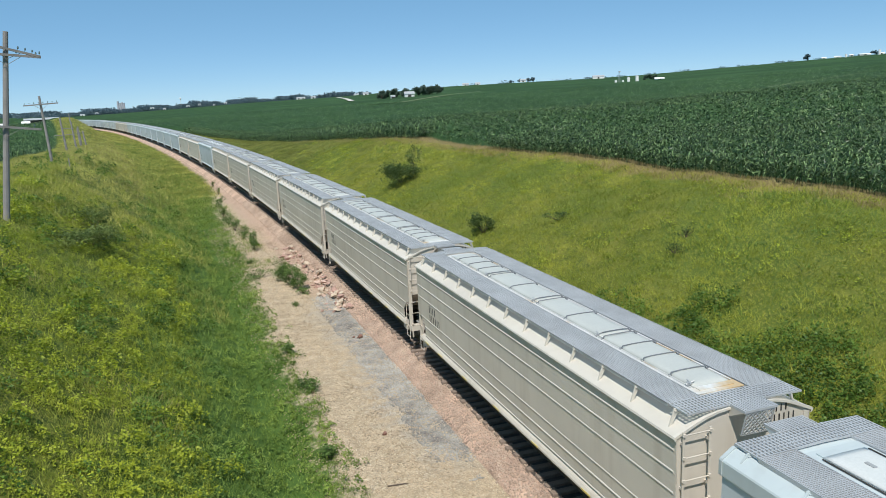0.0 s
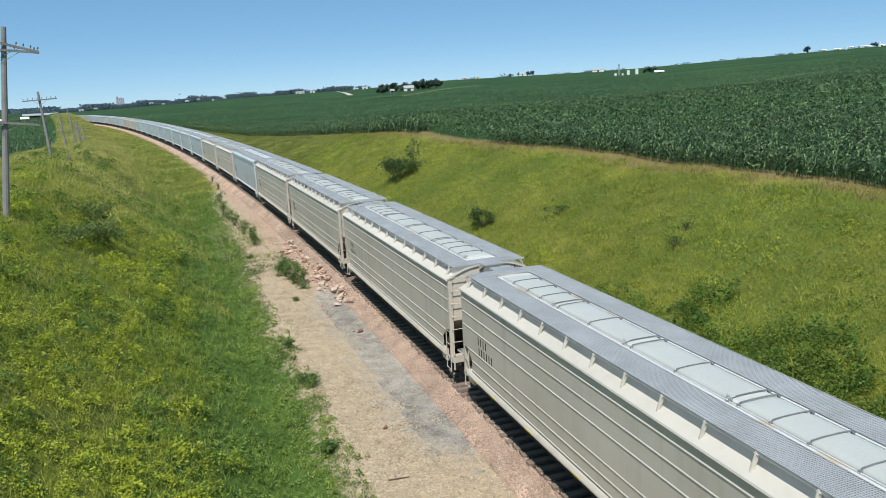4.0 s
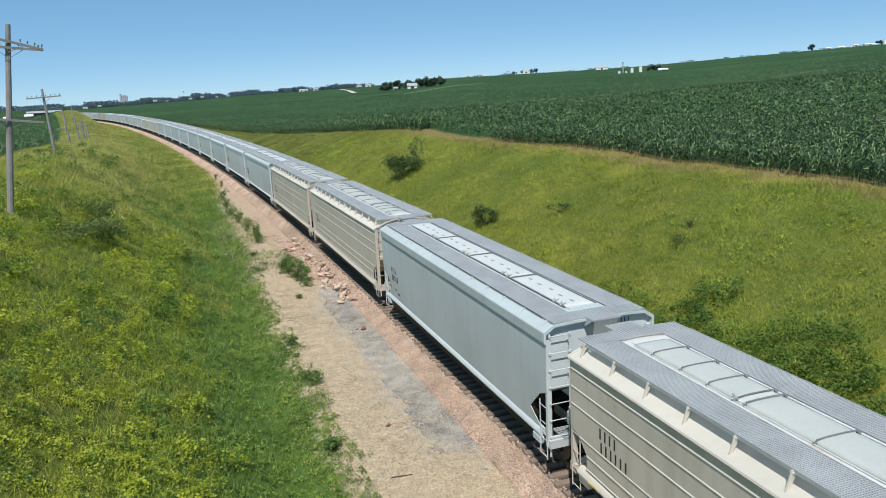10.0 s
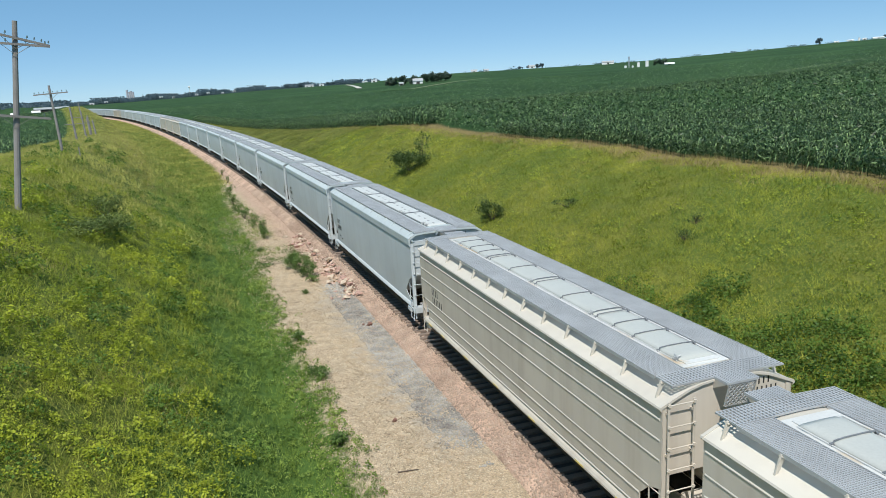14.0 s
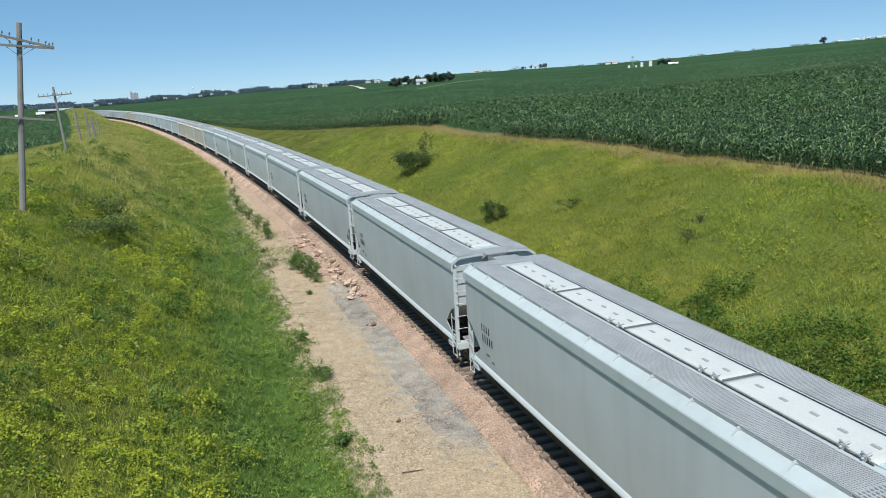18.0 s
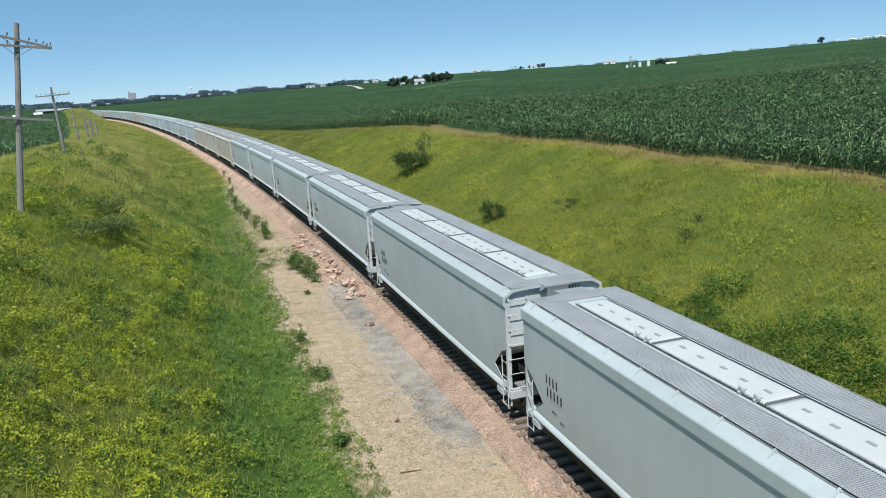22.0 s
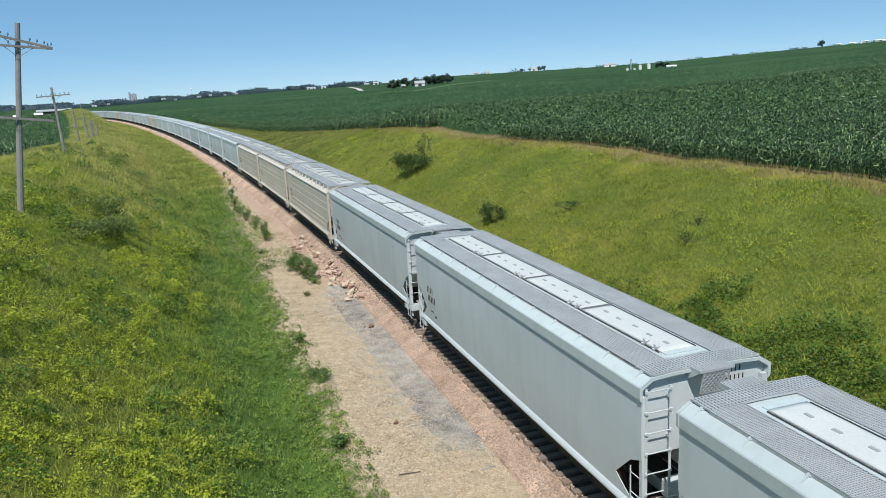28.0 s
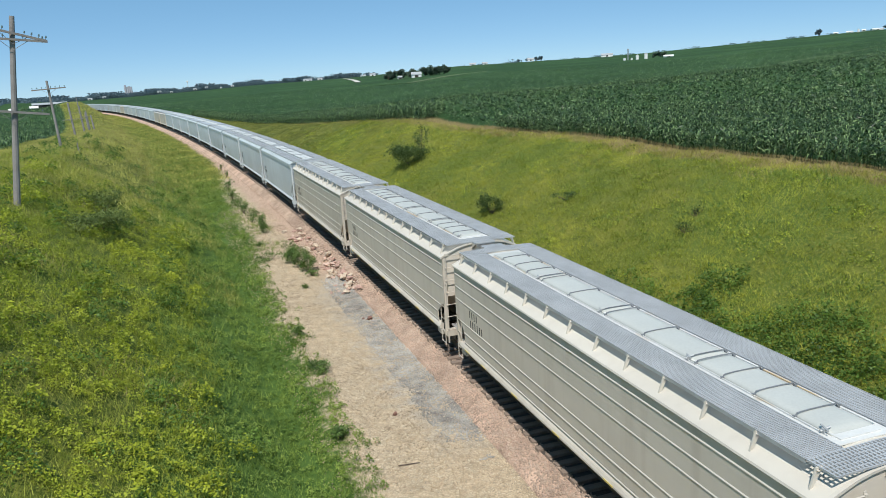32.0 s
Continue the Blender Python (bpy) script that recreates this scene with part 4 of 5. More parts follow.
def build_distance():
    woods("far_woods", -34, -4, 2250, 2500, 3300, 25, "hazy dark belt of trees on the skyline", 1, -1.4)
    woods("farther_woods", -4, 14, 2100, 2600, 700, 17, "thin line of trees on the skyline", 2, 0.3)
    woods("hill_woods", 12, 40, 1690, 1760, 800, 5.5, "low trees along the field's skyline", 3, 0.25)
    woods("left_woods", -34, -25.5, 1450, 1700, 600, 21, "dark trees beyond the fields", 4, -0.6)
    # the town and its elevator
    for i, (az, h) in enumerate(((-21.58, 35), (-21.44, 30), (-21.32, 31), (-21.2, 29))):
        bin_tower(az, 2450, 2.9, h, "pale concrete grain elevator tower above the trees", 0.15, ELEVATOR, "grain elevator")
    for i, (az, r, l, e) in enumerate(((-23.9, 2250, 26, 5), (-23.0, 2280, 18, 4), (-19.4, 2260, 22, 5), (-18.6, 2240, 14, 5), (-17.0, 2230, 18, 5), (-16.2, 2250, 16, 5), (-15.2, 2230, 12, 5), (-14.4, 2260, 16, 5))):
        shed(az, r - 60, l * 0.42, 6, e * 0.5, e * 0.5 + 1.6, 10 * (i % 3), "small white house at the edge of the town", "house", lift=1.0 + 2.2 * (i % 3))
    x, y, z = far_at(-17.45, 2900)
    tower = tagged(new("water_tower"), "white ball-shaped water tower above the trees", "water tower")
    tower.location = (x, y, z)
    bm = bmesh.new()
    rod(bm, (0, 0, 0), (0, 0, 33), 1.0, 12, 0.6)
    part("stem", bm, WHITE, tower)
    bm = bmesh.new()
    bmesh.ops.create_uvsphere(bm, u_segments=20, v_segments=12, radius=3.6)
    bmesh.ops.translate(bm, verts=bm.verts[:], vec=(0, 0, 35))
    part("tank", bm, WHITE, tower)
    # farms across the field
    shed(-9.0, 1850, 20, 10, 4, 6, 4, "long white farm building far across the field", "barn", doors=2)
    shed(-8.1, 1850, 11, 9, 4, 6, 4, "white farm building far across the field", "barn")
    shed(-4.2, 1500, 11, 8, 3, 5, 0, "small white shed beside the road", "shed")
    shed(-4.9, 2250, 14, 9, 5, 8, 20, "white house among far trees", "house")
    for i, (az, h) in enumerate(((-9.6, 11), (-7.6, 10), (-7.2, 9), (-10.6, 10))):
        far_tree(az, 1870, h, 10, "dark green tree beside the far farm", 40 + i)
    shed(-0.95, 720, 9, 6, 3.0, 5.0, 6, "white barn beside a grove of trees", "barn")
    shed(-2.2, 724, 3.6, 3.4, 2.0, 3.0, 15, "small white house under the trees", "house")
    for i, (az, h, w) in enumerate(((-3.05, 12, 10), (-2.75, 13, 11), (-1.9, 15, 12), (-1.5, 14, 10), (-0.25, 14, 12), (0.1, 15, 12), (0.45, 15, 12), (0.8, 15, 12), (1.15, 14, 11), (0.6, 14, 12))):
        far_tree(az, 730 + 5 * (i % 3), h * 0.66, w * 1.0, "round dark green tree of the farm's grove", 60 + i)
    shed(3.3, 1900, 16, 9, 4, 7, 0, "white farm building on the skyline", "barn", lift=1)
    shed(4.2, 1900, 12, 9, 4, 7, 10, "pale farm building on the skyline", "barn", lift=1)
    for i, (az, h) in enumerate(((6.7, 8), (7.3, 9), (8.3, 12), (8.0, 10))):
        far_tree(az, 1720, h, 10, "dark green tree on the skyline", 80 + i)
    shed(7.6, 1700, 14, 9, 4, 7, 0, "white farmhouse on the skyline", "house", lift=1)
    # a pale road climbing the far slope
    def strip(name, pts, wide, up, material, label, category):
        rv = []
        for a0, r0, a1, r1 in zip([p[0] for p in pts], [p[1] for p in pts], [p[0] for p in pts[1:]], [p[1] for p in pts[1:]]):
            for i in range(13):
                x, y, z = far_at(a0 + (a1 - a0) * i / 12, r0 + (r1 - r0) * i / 12)
                rv += [(x - wide, y - wide, z + up), (x + wide, y + wide, z + up)]
        tagged(mesh_of(name, rv, [(2 * i, 2 * i + 1, 2 * i + 3, 2 * i + 2) for i in range(len(rv) // 2 - 1)], material), label, category, kind="structure")
    strip("gravel_road", ((-6.32, 1480), (-5.3, 760)), 2.6, 0.7, CONC, "pale gravel road between far fields", "road")
    strip("grass_strip", ((-3.85, 503), (-1.46, 499), (4.39, 690)), 2.0, 0.5, STRAW, "pale grass strip across the crop", "grass strip")
    strip("waterway_strip", ((24.6, 246), (27.8, 325), (31.9, 432)), 1.0, 0.55, STRAW, "pale grass waterway through the corn field", "grass strip")
    # the bins
    for i, (az, rad, h) in enumerate(((14.35, 3.0, 6), (14.85, 2.4, 5), (15.25, 3.6, 11), (15.85, 4.0, 13))):
        bin_tower(az, 800, rad * 0.42, h * 0.44, "shiny pale steel grain bin in the corn field", 0.45)
    x, y, z = far_at(14.6, 804)
    leg = tagged(new("grain_tower"), "thin steel elevator leg above the grain bins", "tower")
    leg.location = (x, y, z)
    for a in range(4):
        bm = bmesh.new()
        cx, cy = (0.6 if a % 2 else -0.6), (0.6 if a > 1 else -0.6)
        rod(bm, (cx, cy, 0), (cx * 0.7, cy * 0.7, 10), 0.12, 5)
        part("post", bm, GALV, leg)
    bm = bmesh.new()
    box(bm, -0.9, 0.9, -0.9, 0.9, 10, 11)
    part("head", bm, GALV, leg)
    shed(17.4, 790, 9, 4, 1.1, 2.1, 8, "long white barn with a pale roof in the field", "barn", roof_m=WHITE)
    shed(13.1, 1500, 22, 10, 4, 6.5, 4, "white barn on the skyline", "barn")
    for i, (az, h) in enumerate(((16.4, 9), (16.8, 10), (17.1, 9))):
        far_tree(az, 825, h * 0.6, 6, "dark green tree beside the barn", 90 + i)
    far_tree(27.0, 1600, 13, 11, "lone round tree on the skyline", 99)
    for i, (az, l, e) in enumerate(((28.0, 18, 4), (28.8, 26, 4), (29.6, 14, 6), (30.4, 40, 5), (31.3, 24, 5))):
        shed(az, 1620, l * 0.45, 7, e * 0.4, e * 0.4 + 1.1, 4, "white farm building on the skyline", "barn", roof_m=WHITE, lift=1)
    bin_tower(29.3, 1615, 1.9, 6, "white silo on the skyline", 0.4)
    bin_tower(31.2, 1615, 2.2, 9, "tall white silo on the skyline", 0.4)
    far_tree(30.9, 1630, 11, 10, "dark green tree among the farm buildings", 101)
    shed(-26.4, 480, 17, 5, 1.5, 2.2, 0, "long low shed with a pale metal roof", "shed", wall_m=DARK, doors=3)
    shed(-27.35, 470, 3.6, 3, 1.1, 1.8, 0, "small white shed beside the long shed", "shed", roof_m=WHITE)
    shed(-28.6, 470, 3.4, 3, 1.1, 1.7, 0, "small white shed beyond the field", "shed", roof_m=WHITE)
    shed(-29.2, 900, 12, 8, 3, 5, 0, "white farm building beyond the field", "barn")


build_distance()

# ---- the train ----
PITCH, SPEED, PHASE = 18.3, 10.4, 33.9
CARS = []


def paint(name, colour, rough, grime, amount):
    """Car paint: faint panel tone, vertical runs of dirt, fine grain."""
    m = bpy.data.materials.new(name)
    m.use_nodes = True
    n, ln = m.node_tree.nodes, m.node_tree.links
    b = n["Principled BSDF"]
    b.inputs["Roughness"].default_value = rough
    b.inputs["Specular IOR Level"].default_value = 0.3
    co, info = n.new("ShaderNodeTexCoord"), n.new("ShaderNodeObjectInfo")
    shift = n.new("ShaderNodeVectorMath")
    shift.operation = "MULTIPLY_ADD"
    shift.inputs[1].default_value = (1, 1, 1)
    ln.new(co.outputs["Object"], shift.inputs[0])
    ln.new(info.outputs["Random"], shift.inputs[2])
    big = n.new("ShaderNodeVectorMath")
    big.operation = "SCALE"
    big.inputs[3].default_value = 60
    cmb = n.new("ShaderNodeCombineXYZ")
    ln.new(info.outputs["Random"], cmb.inputs[0])
    ln.new(cmb.outputs[0], big.inputs[0])
    ln.new(big.outputs[0], shift.inputs[2])

    def nz(scale, detail):
        mp = n.new("ShaderNodeMapping")
        mp.inputs["Scale"].default_value = scale
        ln.new(shift.outputs[0], mp.inputs["Vector"])
        t = n.new("ShaderNodeTexNoise")
        t.inputs["Scale"].default_value, t.inputs["Detail"].default_value = 1, detail
        ln.new(mp.outputs[0], t.inputs["Vector"])
        return t.outputs[0]

    runs, broad, grain = nz((2.6, 2.6, 0.22), 5), nz((0.35, 0.35, 0.5), 3), nz((30, 30, 30), 2)
    rg = n.new("ShaderNodeMapRange")
    rg.inputs["From Min"].default_value, rg.inputs["From Max"].default_value, rg.inputs["To Max"].default_value = 0.48, 0.8, amount
    ln.new(runs, rg.inputs["Value"])
    m1 = n.new("ShaderNodeMix")
    m1.data_type = "RGBA"
    m1.inputs[6].default_value, m1.inputs[7].default_value = (*colour, 1), (*grime, 1)
    ln.new(rg.outputs[0], m1.inputs[0])
    m2 = n.new("ShaderNodeMix")
    m2.data_type, m2.blend_type = "RGBA", "MULTIPLY"
    m2.inputs[0].default_value = 1
    r2 = n.new("ShaderNodeMapRange")
    r2.inputs["From Min"].default_value, r2.inputs["From Max"].default_value = 0.3, 0.7
    r2.inputs["To Min"].default_value, r2.inputs["To Max"].default_value = 0.93, 1.05
    ln.new(broad, r2.inputs["Value"])
    r3 = n.new("ShaderNodeMapRange")
    r3.inputs["To Min"].default_value, r3.inputs["To Max"].default_value = 0.93, 1.04
    ln.new(info.outputs["Random"], r3.inputs["Value"])
    mm = n.new("ShaderNodeMath")
    mm.operation = "MULTIPLY"
    ln.new(r2.outputs[0], mm.inputs[0])
    ln.new(r3.outputs[0], mm.inputs[1])
    ln.new(m1.outputs[2], m2.inputs[6])
    ln.new(mm.outputs[0], m2.inputs[7])
    ln.new(m2.outputs[2], b.inputs["Base Color"])
    bp = n.new("ShaderNodeBump")
    bp.inputs["Strength"].default_value, bp.inputs["Distance"].default_value = 0.6, 0.004
    ad = n.new("ShaderNodeMath")
    ad.operation = "MULTIPLY_ADD"
    ad.inputs[1].default_value = 0.12
    ln.new(grain, ad.inputs[0])
    ln.new(broad, ad.inputs[2])
    ln.new(ad.outputs[0], bp.inputs["Height"])
    ln.new(bp.outputs[0], b.inputs["Normal"])
    return m


TAN = paint("tan_paint", (0.60, 0.55, 0.478), 0.5, (0.40, 0.335, 0.27), 0.42)
GREY = paint("grey_paint", (0.55, 0.602, 0.628), 0.62, (0.43, 0.45, 0.45), 0.3)
TAN_TOP = paint("tan_roof_paint", (0.62, 0.582, 0.51), 0.5, (0.5, 0.46, 0.4), 0.4)
GREY_TOP = paint("grey_roof_paint", (0.505, 0.565, 0.575), 0.55, (0.40, 0.43, 0.43), 0.5)
COAMING = mat("white_coaming", (0.64, 0.64, 0.62), 0.5, 0, 1.0, 0.08, spots=0.55)
BATTEN = mat("batten_steel", (0.20, 0.21, 0.22), 0.5, 0.2, 2, 0.2)
CLAMP = mat("clamp_steel", (0.42, 0.43, 0.43), 0.5, 0.2, 6, 0.3)
LUG = mat("worn_grey_lug", (0.33, 0.34, 0.34), 0.6, 0, 6, 0.3)
LID_A = mat("off_white_hatch", (0.59, 0.60, 0.58), 0.5, 0, 1.2, 0.08, 0.001, 20)
REFLECTOR = mat("yellow_reflector", (0.72, 0.56, 0.16), 0.4, 0, 8, 0.1)


def strip_board(bm, x0, x1, y0, y1, z, pitch=0.05):
    """An open steel grating: bars across, thin bars along, an angle round the edge."""
    n = int((x1 - x0) / pitch)
    for i in range(n):
        x = x0 + (i + 0.5) * (x1 - x0) / n
        box(bm, x - 0.009, x + 0.009, y0, y1, z - 0.04, z)
    m = max(2, int((y1 - y0) / 0.055))
    for j in range(m + 1):
        y = y0 + j * (y1 - y0) / m
        box(bm, x0, x1, y - 0.007, y + 0.007, z - 0.03, z - 0.004)
    for y in (y0, y1):
        box(bm, x0, x1, y - 0.007, y + 0.007, z - 0.07, z + 0.008)


def pierced(bm, x0, x1, y0, y1, z0, z1, nx, ny, bx, by, rise):
    """One connected grating: nx and ny bars each way, bx and by wide; its middle stands up by rise."""
    xs = [x0 + (x1 - x0 - bx) * i / (nx - 1) + e for i in range(nx) for e in (0, bx)]
    ys = [y0 + (y1 - y0 - by) * j / (ny - 1) + e for j in range(ny) for e in (0, by)]
    made = {}

    def at(i, j, z):
        if (i, j, z) not in made:
            made[i, j, z] = bm.verts.new((xs[i], ys[j], z + rise * max(0.0, 1 - abs(ys[j]) / 1.42)))
        return made[i, j, z]

    def full(i, j):
        return 0 <= i < len(xs) - 1 and 0 <= j < len(ys) - 1 and (i % 2 == 0 or j % 2 == 0)
    for i in range(len(xs) - 1):
        for j in range(len(ys) - 1):
            if full(i, j):
                q = ((i, j), (i + 1, j), (i + 1, j + 1), (i, j + 1))
                bm.faces.new([at(a, b, z1) for a, b in q])
                for k, (di, dj) in enumerate(((0, -1), (1, 0), (0, 1), (-1, 0))):
                    if not full(i + di, j + dj):
                        (a, b), (c, d) = q[k], q[(k + 1) % 4]
                        bm.faces.new((at(a, b, z1), at(a, b, z0), at(c, d, z0), at(c, d, z1)))


def grid_board(bm, x0, x1, y0, y1, z, nx, ny):
    """A small welded grating in a frame of angle."""
    for i in range(nx + 1):
        x = x0 + (x1 - x0) * i / nx
        box(bm, x - 0.011, x + 0.011, y0, y1, z - 0.04, z)
    for j in range(ny + 1):
        y = y0 + (y1 - y0) * j / ny
        box(bm, x0, x1, y - 0.010, y + 0.010, z - 0.026, z + 0.003)
    for y in (y0, y1):
        box(bm, x0 - 0.01, x1 + 0.01, y - 0.014, y + 0.014, z - 0.05, z + 0.006)
    for x in (x0, x1):
        box(bm, x - 0.012, x + 0.012, y0, y1, z - 0.05, z + 0.005)


def ladder(car, wall, y0, y1, paint_):
    """Thin stiles and round rungs with feet, standing off the end wall at x = wall; the lowest rungs hang free."""
    sx = -1 if wall < 0 else 1
    xr = wall + sx * 0.13
    outer = y1 if abs(y1) > abs(y0) else y0
    bm = bmesh.new()
    for y in (y0, y1):
        a, b = sorted((xr - sx * 0.012, xr + sx * 0.008))
        box(bm, a, b, y - 0.028, y + 0.028, 0.55 if y == outer else 0.95, 4.12)
        for z in (3.85, 2.9):
            a, b = sorted((wall, xr))
            box(bm, a, b, y - 0.02, y + 0.02, z - 0.025, z + 0.025)
    lad = part("ladder", bm, paint_, car)
    bm = bmesh.new()
    rod(bm, (0, y0 - 0.045, 0), (0, y1 + 0.045, 0), 0.015, 6)
    for y in (y0, y1):
        box(bm, -0.02, 0.02, y - 0.03, y + 0.03, -0.03, 0.03)
    me = None
    for i in range(7):
        if me is None:
            r = part("rung", bm, paint_, lad)
            me = r.data
        else:
            r = new("rung", me)
            r.parent = lad
        r.location = (xr + sx * 0.02, 0, 4.05 - 0.485 * i)
    return lad


def truck(car, x):
    """A two-axle truck: bolster, side frames, wheelsets."""
    bm = bmesh.new()
    box(bm, x - 0.2, x + 0.2, -1.0, 1.0, 0.42, 0.72)
    t = part("truck", bm, DARK, car, "black steel four-wheel truck")
    for y in (-1.0, 1.0):
        bm = bmesh.new()
        prof = [(-1.15, 0.38), (-1.05, 0.62), (-0.55, 0.64), (-0.42, 0.78), (0.42, 0.78), (0.55, 0.64), (1.05, 0.62), (1.15, 0.38), (0.85, 0.36), (0.45, 0.24), (-0.45, 0.24), (-0.85, 0.36)]
        a = [bm.verts.new((x + px, y - 0.07, pz)) for px, pz in prof]
        b = [bm.verts.new((x + px, y + 0.07, pz)) for px, pz in prof]
        for i in range(12):
            bm.faces.new((a[i], a[(i + 1) % 12], b[(i + 1) % 12], b[i]))
        bm.faces.new(a[::-1])
        bm.faces.new(b)
        part("side_frame", bm, DARK, t)
    for dx in (-0.89, 0.89):
        bm = bmesh.new()
        rod(bm, (x + dx, -1.05, 0.457), (x + dx, 1.05, 0.457), 0.08, 10)
        for y in (-0.75, 0.75):
            rod(bm, (x + dx, y - 0.07, 0.457), (x + dx, y + 0.07, 0.457), 0.455, 14)
            s = -1 if y > 0 else 1
            rod(bm, (x + dx, y + s * 0.05, 0.457), (x + dx, y + s * 0.09, 0.457), 0.485, 14)
        part("wheelset", bm, STEEL, t)


def lattice(bm, x, z0, z1, y0, y1, lean):
    """Expanded-metal panel: crossing flat bars in a frame."""
    def at(y, z):
        return (x + lean * (z1 - z) / (z1 - z0), y, z)
    n = 6
    h, w = z1 - z0, y1 - y0
    for i in range(-n, n + 1):
        for sgn in (1, -1):
            pts = []
            for q in (0.0, 1.0):
                y = y0 + w * (i / n + sgn * (q - (0 if sgn > 0 else 1)) * 1.0 * h / w * 0.9)
                pts.append((y, z0 + h * q))
            (ya, za), (yb, zb) = pts
            lo, hi = 0.0, 1.0
            d = yb - ya
            for lim, sg in ((y0, 1), (y1, -1)):
                fa, fb = sg * (ya - lim), sg * (yb - lim)
                if fa < 0 and fb < 0:
                    lo, hi = 1, 0
                elif fa < 0:
                    lo = max(lo, fa / (fa - fb))
                elif fb < 0:
                    hi = min(hi, fa / (fa - fb))
            if hi - lo > 0.03:
                rod(bm, at(ya + d * lo, za + h * lo), at(ya + d * hi, za + h * hi), 0.015, 4)
    for a, b in (((y0, z0), (y1, z0)), ((y1, z0), (y1, z1)), ((y1, z1), (y0, z1)), ((y0, z1), (y0, z0))):
        rod(bm, at(*a), at(*b), 0.016, 4)


GLYPH = {}
HALF = 1.655            # half the width of a car over its side sheets


def glyphs(parent, x, side, z, count, h, end=None, proud=0.0):
    """A line of black marks of a letter's size, each a plain bar."""
    w = h * 0.22
    key = (round(h, 3), end is None)
    for i in range(count):
        if key not in GLYPH:
            bm = bmesh.new()
            if end is None:
                box(bm, 0, w, -0.003, 0.006, 0, h)
            else:
                box(bm, -0.006, 0.003, -w, 0, 0, h)
            ob = part("marking", bm, BLACK, parent)
            GLYPH[key] = ob.data
        else:
            ob = new("marking", GLYPH[key])
            ob.parent = parent
        ob.location = (x - i * h * 0.78, side * (HALF + proud), z) if end is None else (end, x - i * h * 0.82, z)


